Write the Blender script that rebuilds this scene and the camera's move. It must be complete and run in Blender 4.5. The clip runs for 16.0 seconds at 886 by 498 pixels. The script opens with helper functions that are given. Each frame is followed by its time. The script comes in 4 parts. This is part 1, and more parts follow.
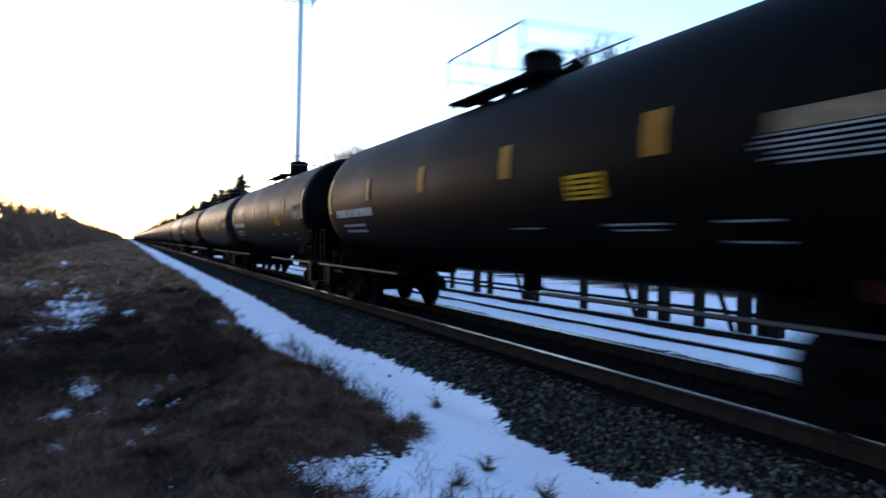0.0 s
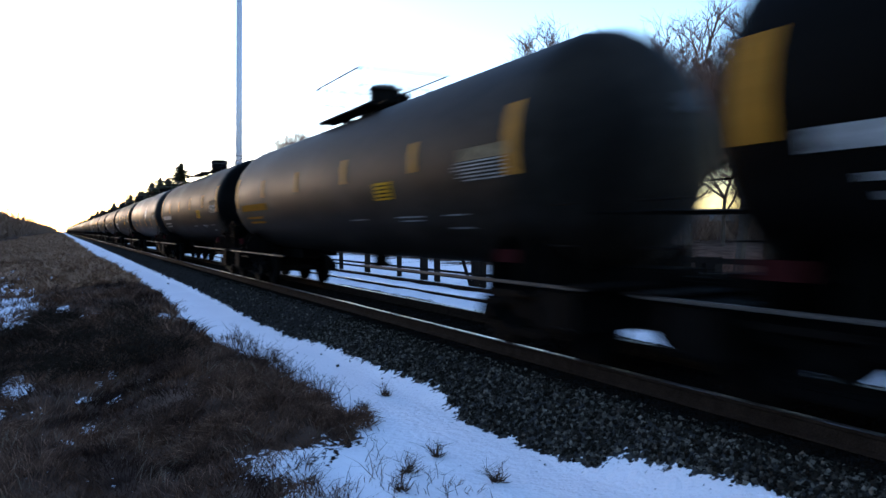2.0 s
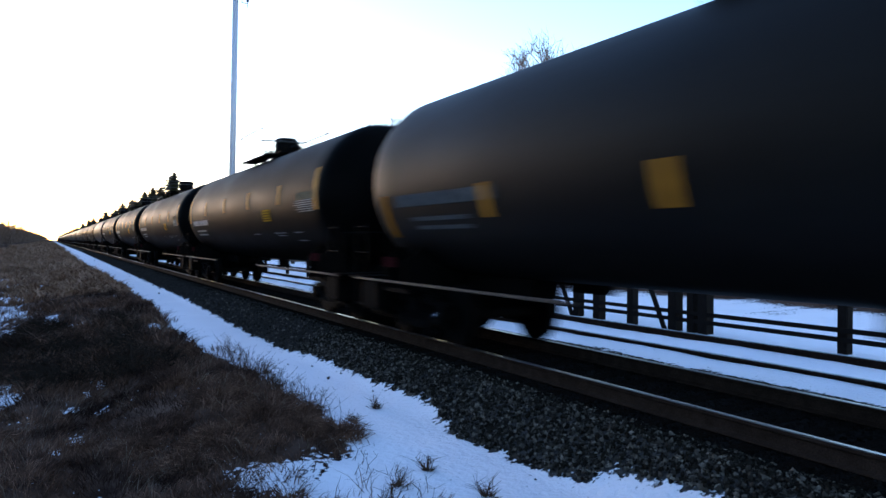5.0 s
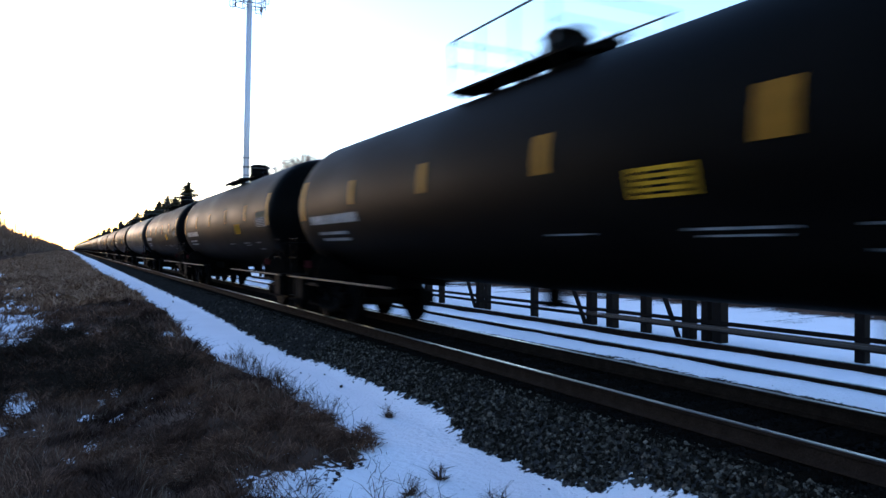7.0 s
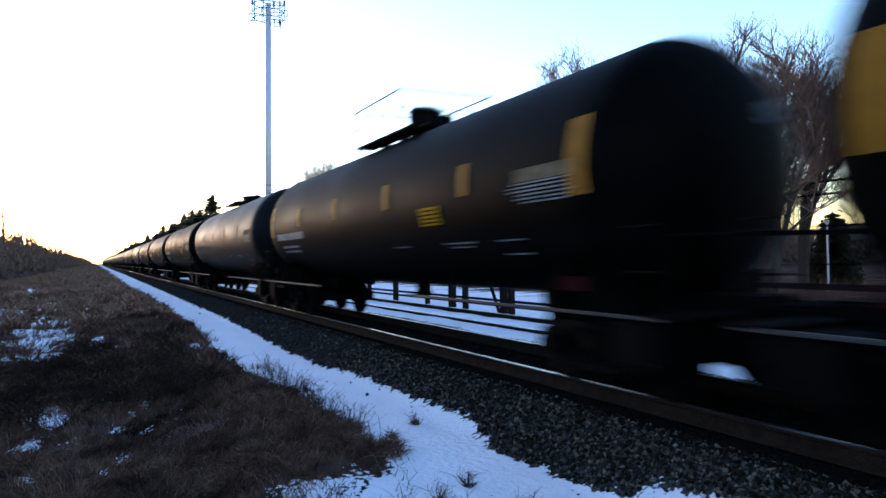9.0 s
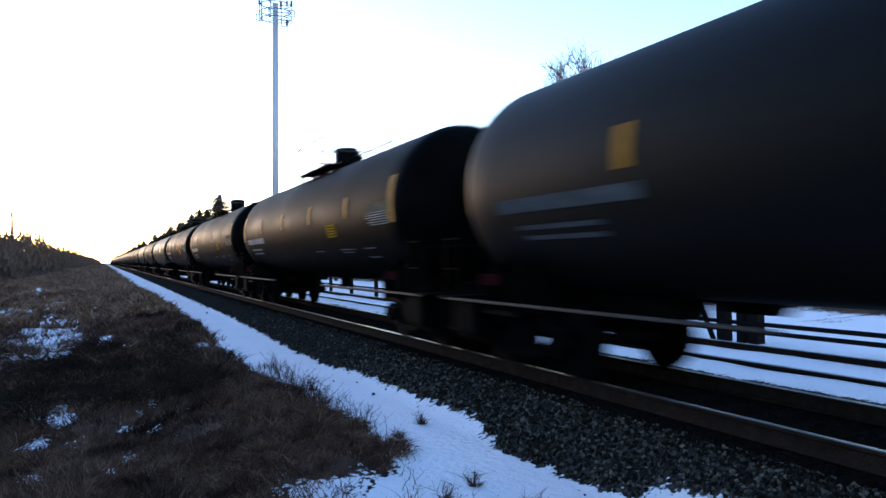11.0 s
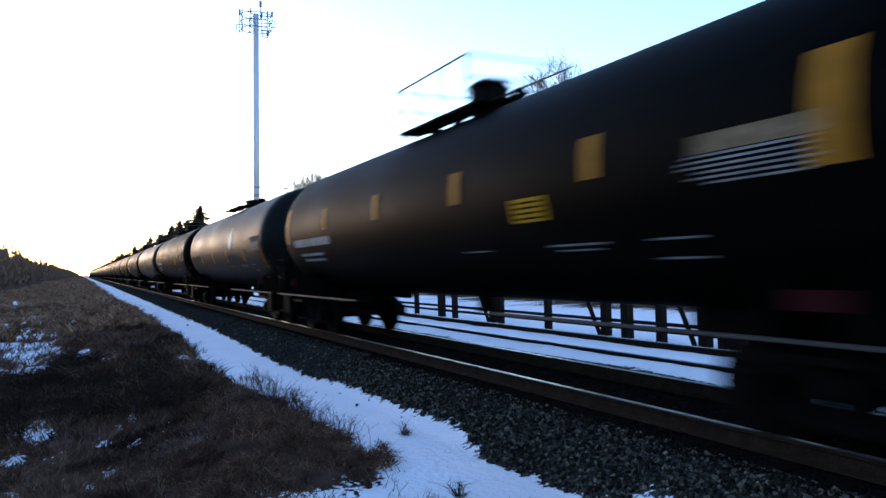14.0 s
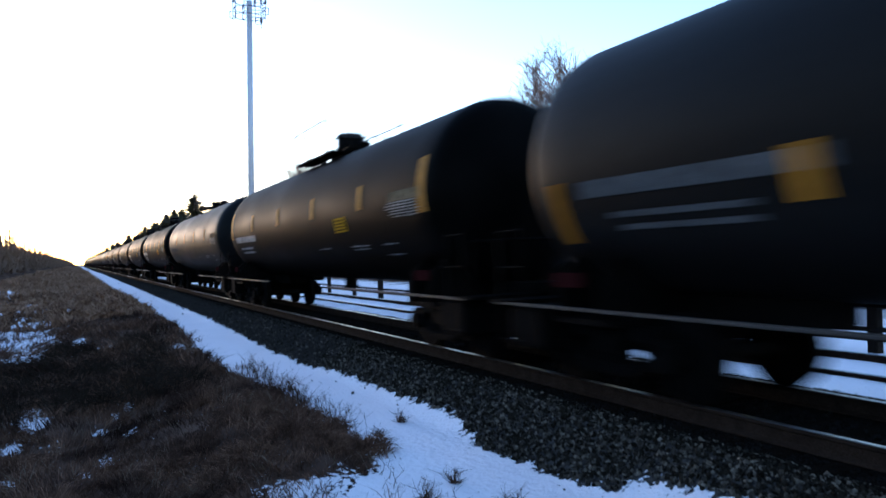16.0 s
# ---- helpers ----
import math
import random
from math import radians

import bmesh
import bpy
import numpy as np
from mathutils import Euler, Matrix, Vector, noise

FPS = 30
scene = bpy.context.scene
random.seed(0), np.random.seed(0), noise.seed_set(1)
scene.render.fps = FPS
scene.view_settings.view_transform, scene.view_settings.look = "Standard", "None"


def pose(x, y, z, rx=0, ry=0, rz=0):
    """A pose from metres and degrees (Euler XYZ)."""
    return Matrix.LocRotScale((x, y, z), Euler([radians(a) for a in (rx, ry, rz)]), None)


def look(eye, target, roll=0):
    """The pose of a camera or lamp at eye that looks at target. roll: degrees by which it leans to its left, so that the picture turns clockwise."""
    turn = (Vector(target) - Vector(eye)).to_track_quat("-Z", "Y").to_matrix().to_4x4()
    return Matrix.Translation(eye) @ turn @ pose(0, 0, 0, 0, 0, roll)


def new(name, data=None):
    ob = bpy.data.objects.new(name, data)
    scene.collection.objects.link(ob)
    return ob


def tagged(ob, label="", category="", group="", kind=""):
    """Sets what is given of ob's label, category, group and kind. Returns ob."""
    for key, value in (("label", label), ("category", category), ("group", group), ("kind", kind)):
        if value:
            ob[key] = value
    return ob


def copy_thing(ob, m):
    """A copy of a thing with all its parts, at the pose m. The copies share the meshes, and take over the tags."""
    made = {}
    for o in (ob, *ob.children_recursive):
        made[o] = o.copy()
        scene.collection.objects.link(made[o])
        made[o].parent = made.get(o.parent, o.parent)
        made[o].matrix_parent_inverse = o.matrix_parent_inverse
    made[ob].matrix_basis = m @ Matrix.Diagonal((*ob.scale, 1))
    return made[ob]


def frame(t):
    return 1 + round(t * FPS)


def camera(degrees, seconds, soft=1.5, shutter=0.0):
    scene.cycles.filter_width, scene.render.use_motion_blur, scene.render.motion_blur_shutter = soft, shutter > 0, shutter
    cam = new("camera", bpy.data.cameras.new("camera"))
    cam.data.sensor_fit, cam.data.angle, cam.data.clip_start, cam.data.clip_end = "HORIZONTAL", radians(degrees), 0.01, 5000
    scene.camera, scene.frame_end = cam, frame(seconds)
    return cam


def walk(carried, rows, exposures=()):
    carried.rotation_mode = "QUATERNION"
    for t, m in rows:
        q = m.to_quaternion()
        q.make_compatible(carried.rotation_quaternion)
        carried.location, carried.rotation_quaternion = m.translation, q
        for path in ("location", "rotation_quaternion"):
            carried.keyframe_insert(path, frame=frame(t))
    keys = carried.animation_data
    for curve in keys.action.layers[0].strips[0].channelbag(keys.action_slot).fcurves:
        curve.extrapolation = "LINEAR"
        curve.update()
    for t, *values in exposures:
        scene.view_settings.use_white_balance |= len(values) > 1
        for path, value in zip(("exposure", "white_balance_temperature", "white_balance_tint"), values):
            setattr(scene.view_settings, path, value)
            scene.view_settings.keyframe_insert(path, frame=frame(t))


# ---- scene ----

EYE = (0.0, 0.0, 1.61)
cam = camera(64.2, 16.0, soft=1.5, shutter=0.75)
# seconds, yaw, pitch, roll of a camera held by a standing person
TURNS = [
    (0.0, -24.07, -0.75, -0.31),
    (0.5, -28.19, -0.14, 0.10),
    (1.0, -28.82, -0.57, 0.38),
    (1.5, -28.75, -1.49, -0.06),
    (2.0, -28.42, -1.73, 0.52),
    (2.5, -27.86, -2.11, 0.27),
    (3.0, -27.83, -0.62, -0.38),
    (5.5, -29.09, -0.73, -0.05),
    (6.0, -28.38, -0.54, -0.05),
    (6.5, -28.09, -0.42, 0.11),
    (7.0, -28.00, -0.02, -0.03),
    (7.5, -27.71, 0.31, -0.09),
    (8.0, -27.07, 0.64, 0.56),
    (8.5, -26.99, 0.91, 1.01),
    (9.0, -26.17, 0.50, 1.33),
    (9.5, -25.63, 0.28, 1.31),
    (10.0, -25.11, 0.20, 1.36),
    (12.5, -26.80, 1.00, 1.23),
    (13.0, -26.84, 0.99, 1.44),
    (13.5, -26.86, 1.12, 1.83),
    (14.0, -27.05, 1.24, 1.73),
    (14.5, -26.97, 1.40, 2.05),
    (15.0, -26.73, 1.37, 2.16),
    (15.5, -26.83, 1.50, 2.05),
    (16.0, -27.43, 0.27, 1.87),
]
walk(cam, [(t, pose(*EYE, 90 + p, r, y)) for t, y, p, r in TURNS], exposures=[(0.0, 2.15, 5030, 22), (16.0, 2.15, 5030, 22)])

# ---- light ----
world = bpy.data.worlds.new("world")
scene.world = world
world.use_nodes = True
wn = world.node_tree.nodes
sky = wn.new("ShaderNodeTexSky")
sky.sky_type = "NISHITA"
sky.sun_disc = False
SUN_UP, SUN_TURN = 5.0, -7.0
sky.sun_elevation, sky.sun_rotation = radians(SUN_UP), radians(SUN_TURN)
sky.air_density, sky.dust_density, sky.ozone_density = 1.1, 0.3, 1.6
world.node_tree.links.new(sky.outputs[0], wn["Background"].inputs[0])
wn["Background"].inputs[1].default_value = 0.15
lamp = bpy.data.lights.new("sun", "SUN")
lamp.energy, lamp.angle, lamp.color = 0.13, radians(0.6), (1.0, 0.66, 0.36)
sun = new("sun", lamp)
sun.matrix_world = look((0, 0, 0), (-math.sin(radians(SUN_TURN)), -math.cos(radians(SUN_TURN)), -math.tan(radians(SUN_UP))))


# ---- materials ----
def mat(name, col, rough=0.6, metal=0.0, var=0.35, scale=6.0, fine=60.0, bump=0.2, dirt=None, dirt_amount=0.4, stretch=(1, 1, 1), spec=0.3, dirt_range=(0.45, 0.75)):
    m = bpy.data.materials.new(name)
    m.use_nodes = True
    nt = m.node_tree
    n, l = nt.nodes, nt.links
    b = n["Principled BSDF"]
    tc = n.new("ShaderNodeTexCoord")
    mp = n.new("ShaderNodeMapping")
    mp.inputs["Scale"].default_value = stretch
    l.new(tc.outputs["Object"], mp.inputs[0])
    n1 = n.new("ShaderNodeTexNoise")
    n1.inputs["Scale"].default_value, n1.inputs["Detail"].default_value = scale, 5
    n2 = n.new("ShaderNodeTexNoise")
    n2.inputs["Scale"].default_value, n2.inputs["Detail"].default_value = fine, 3
    l.new(mp.outputs[0], n1.inputs[0])
    l.new(mp.outputs[0], n2.inputs[0])
    mul = n.new("ShaderNodeMath")
    mul.operation = "MULTIPLY"
    l.new(n1.outputs[0], mul.inputs[0])
    l.new(n2.outputs[0], mul.inputs[1])
    ramp = n.new("ShaderNodeMapRange")
    ramp.inputs[1].default_value, ramp.inputs[2].default_value = 0.1, 0.42
    ramp.inputs[3].default_value, ramp.inputs[4].default_value = 1 - var, 1 + var
    l.new(mul.outputs[0], ramp.inputs[0])
    hsv = n.new("ShaderNodeHueSaturation")
    hsv.inputs["Color"].default_value = (*col, 1)
    l.new(ramp.outputs[0], hsv.inputs["Value"])
    out = hsv.outputs[0]
    if dirt:
        mix = n.new("ShaderNodeMix")
        mix.data_type = "RGBA"
        mr = n.new("ShaderNodeMapRange")
        mr.inputs[1].default_value, mr.inputs[2].default_value = dirt_range
        mr.inputs[3].default_value, mr.inputs[4].default_value = 0.0, dirt_amount
        l.new(n1.outputs[0], mr.inputs[0])
        l.new(mr.outputs[0], mix.inputs[0])
        l.new(out, mix.inputs[6])
        mix.inputs[7].default_value = (*dirt, 1)
        out = mix.outputs[2]
    l.new(out, b.inputs["Base Color"])
    rr = n.new("ShaderNodeMapRange")
    rr.inputs[3].default_value, rr.inputs[4].default_value = max(rough - 0.12, 0.05), min(rough + 0.12, 1)
    l.new(n1.outputs[0], rr.inputs[0])
    l.new(rr.outputs[0], b.inputs["Roughness"])
    b.inputs["Metallic"].default_value = metal
    b.inputs["Specular IOR Level"].default_value = spec
    if bump:
        bp = n.new("ShaderNodeBump")
        bp.inputs["Strength"].default_value, bp.inputs["Distance"].default_value = bump, 0.02
        l.new(n2.outputs[0], bp.inputs["Height"])
        l.new(bp.outputs[0], b.inputs["Normal"])
    return m


M_BLACK = mat("black_tank_paint", (0.0019, 0.0018, 0.0017), 0.54, var=0.3, scale=1.2, fine=9, bump=0.03, dirt=(0.006, 0.005, 0.0044), dirt_amount=0.5, stretch=(1, 0.35, 1), spec=0.014)
M_GREY = mat("grey_tank_paint", (0.0055, 0.0055, 0.0058), 0.54, var=0.25, scale=1.2, fine=9, bump=0.03, dirt=(0.008, 0.0074, 0.0068), dirt_amount=0.6, stretch=(1, 0.35, 1), spec=0.06)
M_DUSTY = mat("dust_coated_tank_paint", (0.011, 0.0092, 0.0078), 0.56, var=0.35, scale=1.0, fine=7, bump=0.03, dirt=(0.030, 0.025, 0.021), dirt_amount=0.7, stretch=(1, 0.45, 1), spec=0.03, dirt_range=(0.48, 0.68))
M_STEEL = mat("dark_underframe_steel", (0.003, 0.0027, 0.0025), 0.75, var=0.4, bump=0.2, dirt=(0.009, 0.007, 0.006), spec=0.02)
M_SILL = mat("worn_grey_steel", (0.05, 0.047, 0.045), 0.55, 0.4, bump=0.1)
M_RAILHEAD = mat("polished_rail_steel", (0.36, 0.34, 0.32), 0.3, 1.0, var=0.15, bump=0.02, stretch=(8, 0.4, 8))
M_RUST = mat("rusty_rail_web", (0.026, 0.017, 0.012), 0.9, var=0.45, bump=0.3, spec=0.01)
M_TIE = mat("creosoted_tie_wood", (0.011, 0.009, 0.0075), 0.9, var=0.5, bump=0.5, stretch=(1, 12, 12), spec=0.0)
M_YELLOW = mat("yellow_reflector", (0.36, 0.158, 0.014), 0.6, var=0.25, bump=0.0, spec=0.05)
M_AMBER = mat("amber_lettering_paint", (0.24, 0.10, 0.011), 0.7, var=0.25, bump=0.0, spec=0.0)
M_PLACARD = mat("yellow_sign_paint", (0.44, 0.235, 0.012), 0.7, var=0.15, bump=0.0, spec=0.0)
M_WHITE = mat("white_lettering_paint", (0.20, 0.20, 0.205), 0.6, var=0.7, scale=5, fine=14, bump=0.0, spec=0.1)
M_STENCIL = mat("faded_tan_stencil_paint", (0.17, 0.125, 0.075), 0.7, var=0.6, scale=4, fine=16, bump=0.0, spec=0.0)
M_EMBLEM = mat("white_emblem_paint", (0.75, 0.74, 0.68), 0.6, var=0.45, bump=0.0, spec=0.2)
M_RED = mat("faded_red_paint", (0.024, 0.006, 0.006), 0.8, var=0.3, spec=0.0)
M_BARK = mat("grey_brown_bark", (0.065, 0.05, 0.04), 0.9, var=0.4, bump=0.4, spec=0.0)
M_TWIG = mat("reddish_twigs", (0.16, 0.092, 0.066), 0.9, var=0.3, bump=0.0, spec=0.0)
M_NEEDLE = mat("dark_green_needles", (0.036, 0.034, 0.018), 0.85, var=0.5, bump=0.0, spec=0.0)
M_GALV = mat("galvanised_mast_steel", (0.55, 0.54, 0.58), 0.5, 0.2, var=0.12, bump=0.05)
M_ANTENNA = mat("dull_grey_antenna_metal", (0.16, 0.15, 0.17), 0.6, 0.2, var=0.2, bump=0.05)
M_WOOD = mat("weathered_fence_wood", (0.016, 0.013, 0.011), 0.9, var=0.4, bump=0.4, stretch=(10, 10, 1), spec=0.02)
M_GRASS = mat("dry_brown_grass", (0.20, 0.110, 0.068), 0.9, var=0.85, scale=0.9, fine=5, bump=0.0, dirt=(0.020, 0.012, 0.010), dirt_amount=0.95, spec=0.0, dirt_range=(0.46, 0.62))
M_STRAW = mat("pale_straw_stalks", (0.20, 0.145, 0.10), 0.85, var=0.4, scale=2, fine=20, bump=0.0, spec=0.0)
M_WEED = mat("dark_weed_stems", (0.07, 0.045, 0.03), 0.9, var=0.3, bump=0.0, spec=0.0)
M_DITCH = mat("dark_dead_weeds", (0.030, 0.021, 0.015), 0.9, var=0.5, scale=1.5, fine=8, bump=0.0, spec=0.0)
M_PEBBLE = mat("dull_grey_ballast", (0.036, 0.031, 0.027), 0.9, var=0.4, scale=4, fine=12, bump=0.2, spec=0.0)
M_FAINT = mat("worn_white_lettering", (0.075, 0.075, 0.078), 0.7, var=0.5, bump=0.0, spec=0.0)
M_STONE = mat("grey_ballast_stone", (0.036, 0.030, 0.023), 0.85, var=0.6, scale=9, fine=25, bump=0.3, spec=0.0)
# ballast stone with the shade under the train put into its colour
M_SHADED = mat("train_shaded_ballast_stone", (0.010, 0.0088, 0.0078), 0.9, var=0.6, scale=9, fine=25, bump=0.3, spec=0.0)
M_HEDGE = mat("grey_brown_hedge_twigs", (0.15, 0.095, 0.066), 0.9, var=0.4, bump=0.0, spec=0.0)
M_FIELD = mat("pale_field_grass", (0.30, 0.175, 0.105), 0.9, var=0.5, scale=0.3, fine=3, bump=0.0, spec=0.0)
M_BRICK = mat("brown_house_wall", (0.05, 0.034, 0.027), 0.85)
M_ROOF = mat("dark_shingles", (0.06, 0.055, 0.05), 0.9)


def vary_islands(m, low, high):
    """Give each loose piece of a mesh its own brightness."""
    n, l = m.node_tree.nodes, m.node_tree.links
    geo = n.new("ShaderNodeNewGeometry")
    power = n.new("ShaderNodeMath")
    power.operation = "POWER"
    power.inputs[1].default_value = 4.0
    l.new(geo.outputs["Random Per Island"], power.inputs[0])
    mr = n.new("ShaderNodeMapRange")
    mr.inputs[3].default_value, mr.inputs[4].default_value = low, high
    l.new(power.outputs[0], mr.inputs[0])
    hsv = [x for x in n if x.bl_idname == "ShaderNodeHueSaturation"][0]
    old = hsv.inputs["Value"].links[0].from_socket
    mul = n.new("ShaderNodeMath")
    mul.operation = "MULTIPLY"
    l.new(old, mul.inputs[0])
    l.new(mr.outputs[0], mul.inputs[1])
    l.new(mul.outputs[0], hsv.inputs["Value"])


vary_islands(M_STONE, 0.45, 4.6)
vary_islands(M_GRASS, 0.6, 1.7)


# ---- mesh helpers ----
def box(bm, x0, y0, z0, x1, y1, z1, bevel=0.0):
    g = bmesh.ops.create_cube(bm, size=1)
    vs = g["verts"]
    bmesh.ops.transform(bm, matrix=Matrix.Translation(((x0 + x1) / 2, (y0 + y1) / 2, (z0 + z1) / 2)) @ Matrix.Diagonal((x1 - x0, y1 - y0, z1 - z0, 1)), verts=vs)
    if bevel:
        es = list({e for v in vs for e in v.link_edges})
        bmesh.ops.bevel(bm, geom=es, offset=bevel, segments=2, affect="EDGES")


def rod(bm, a, b, r, r2=None, seg=8):
    a, b = Vector(a), Vector(b)
    d = b - a
    g = bmesh.ops.create_cone(bm, cap_ends=True, segments=seg, radius1=r, radius2=r if r2 is None else r2, depth=d.length)
    bmesh.ops.transform(bm, matrix=Matrix.Translation((a + b) / 2) @ d.to_track_quat("Z", "Y").to_matrix().to_4x4(), verts=g["verts"])


def mesh_of(bm, name, material, smooth=False):
    me = bpy.data.meshes.new(name)
    bm.normal_update()
    bm.to_mesh(me)
    bm.free()
    me.materials.append(material)
    if smooth:
        me.polygons.foreach_set("use_smooth", [True] * len(me.polygons))
    return me


def part(name, bm, material, parent, label="", smooth=False):
    ob = new(name, mesh_of(bm, name, material, smooth))
    ob.parent = parent
    return tagged(ob, label)


def raw(name, verts, faces, material, smooth=False):
    me = bpy.data.meshes.new(name)
    me.from_pydata(verts, [], faces)
    me.materials.append(material)
    if smooth:
        me.polygons.foreach_set("use_smooth", [True] * len(me.polygons))
    return me


# ---- ground ----
RAIL_NEAR, RAIL_FAR = 5.486, 6.991
TRACK_MID = (RAIL_NEAR + RAIL_FAR) / 2
PROFILE = [(-400, 3.0), (-60, 1.2), (-16, 2.4), (-11, 1.9), (-8, 0.0), (-6, -0.4), (-3.5, -0.85), (-1.5, -0.95), (0.4, -0.8), (1.8, -0.6), (2.8, -0.6), (4.05, -0.6), (4.85, -0.22),
           (7.6, -0.20), (8.5, -0.42), (11, -0.42), (14, -0.45), (40, -0.5), (400, 0.5)]
PX, PZ = [p[0] for p in PROFILE], [p[1] for p in PROFILE]


def ground_z(x, y):
    z = float(np.interp(x, PX, PZ))
    rough = 0.16 if x < 2.4 else 0.03 if x < 4.2 else 0.0 if x < 7.7 else 0.035
    z += 0.75 * math.exp(-(x * x + y * y) / 5)
    z += rough * noise.noise((x * 0.7, y * 0.5, 1.3)) + rough * 0.45 * noise.noise((x * 2.1, y * 1.9, 4.1))
    return z


# middles and half widths of the snow left among the grass
PATCHES = [(-1.7, 31, 1.05, 9.5), (-2.3, 46, 0.8, 8), (-3.9, 40, 0.7, 6), (-1.1, 22, 0.4, 2.2), (-0.5, 42, 0.35, 4), (0.0, 24, 0.22, 1.6), (0.71, 22.6, 0.3, 0.7), (-0.70, 12.9, 0.24, 1.0), (-0.92, 11.6, 0.2, 0.4), (-0.82, 9.6, 0.14, 0.3),
           (0.48, 12.35, 0.09, 0.22), (0.67, 12.8, 0.1, 0.2), (0.23, 11.66, 0.12, 0.2), (0.62, 11.26, 0.14, 0.22), (0.28, 9.95, 0.12, 0.45), (0.02, 9.3, 0.12, 0.35), (2.29, 19.1, 0.14, 0.9), (2.6, 34, 0.25, 2.2), (2.75, 26, 0.2, 1.4), (-4.9, 62, 1.0, 12),
           (1.8, 6.55, 0.42, 0.42), (2.25, 6.5, 0.4, 0.4)]


EDGE_Y = (3.5, 3.9, 4.4, 4.8, 4.95, 5.3, 6.0, 6.5, 6.8, 7.3, 7.8, 8.4, 9.1, 12.7, 14.1, 16.3, 17.8, 22, 26, 42, 65, 130, 210)
EDGE_X = (4.53, 4.52, 4.45, 4.36, 4.14, 4.12, 4.03, 3.98, 3.93, 4.10, 4.24, 4.32, 4.24, 4.21, 4.07, 4.04, 4.06, 4.14, 4.22, 4.24, 4.28, 4.38, 4.3)
BANK_Y = (7.0, 8.0, 9.5, 12.0, 13.2, 14.6, 18.8, 21, 26, 46, 56, 77, 250)
BANK_X = (2.80, 2.90, 2.95, 2.95, 2.75, 2.62, 2.64, 2.80, 3.05, 3.0, 2.75, 2.5, 2.0)


def snow_at(x, y):
    """How much snow lies on the ground, 0 to 1."""
    n1 = noise.noise((x * 0.9, y * 0.6, 7.7))
    n2 = noise.noise((x * 3.1, y * 2.6, 2.2))
    n3 = noise.noise((x * 9.0, y * 7.0, 5.2))
    if x > 7.65:
        far = max(0.0, (x - 16) / 5)
        shoulder = (x - 8.95) * 5 + 0.48 + 0.5 * n2 + 0.4 * n3
        return min(1, max(-0.7, min(shoulder, 2.2 - far * 2 + n1 * 1.2 + n2 * 0.8)))
    edge_r = float(np.interp(y, EDGE_Y, EDGE_X)) + 0.06 * n2 + 0.09 * n3
    edge_l = float(np.interp(y, BANK_Y, BANK_X)) + 0.12 * n2 + 0.13 * n3 + 0.06 * n1
    if y < 6.9:
        edge_l -= min(1.6, (6.9 - y) * 1.1)
    s = min((x - edge_l) * 4.5, (edge_r - x) * 5.0) + 0.48
    s = min(1, max(0 if x < edge_r else -0.7, s))
    if x < 2.6:
        rough = 0.5 * n1 + 0.6 * n2 + 0.45 * n3
        for cx, cy, rx, ry in PATCHES:
            d = math.hypot((x - cx) / rx, (y - cy) / ry)
            if d < 1.5:
                s = max(s, min(0.74, max(0, (1.25 - d + rough) * 1.0)))
        speck = noise.noise((x * 1.1 + 3.1, y * 0.5 + 0.4, 9.1)) + 0.5 * n3
        s = max(s, min(0.5, max(0, (speck - 0.6) * 2.5)))
    return s


def spaced(a, b, step, grow):
    out = [a]
    while out[-1] < b:
        out.append(out[-1] + step)
        step *= grow
    return out


xs = sorted(set([-v for v in spaced(6.0, 3000, 0.4, 1.22)] + list(np.arange(-6, 9.01, 0.09).round(3)) + spaced(9.01, 3000, 0.25, 1.16)))
ys = sorted(set([-v for v in spaced(0, 3000, 1.0, 1.5)] + list(np.arange(0.5, 4.6, 0.5)) + spaced(4.6, 4500, 0.09, 1.016)))
gv = [(x, y, ground_z(x, y)) for y in ys for x in xs]
nx = len(xs)
gf = [(j * nx + i, j * nx + i + 1, (j + 1) * nx + i + 1, (j + 1) * nx + i) for j in range(len(ys) - 1) for i in range(nx - 1)]
M_GROUND = bpy.data.materials.new("earth_grass_and_snow")
M_GROUND.use_nodes = True


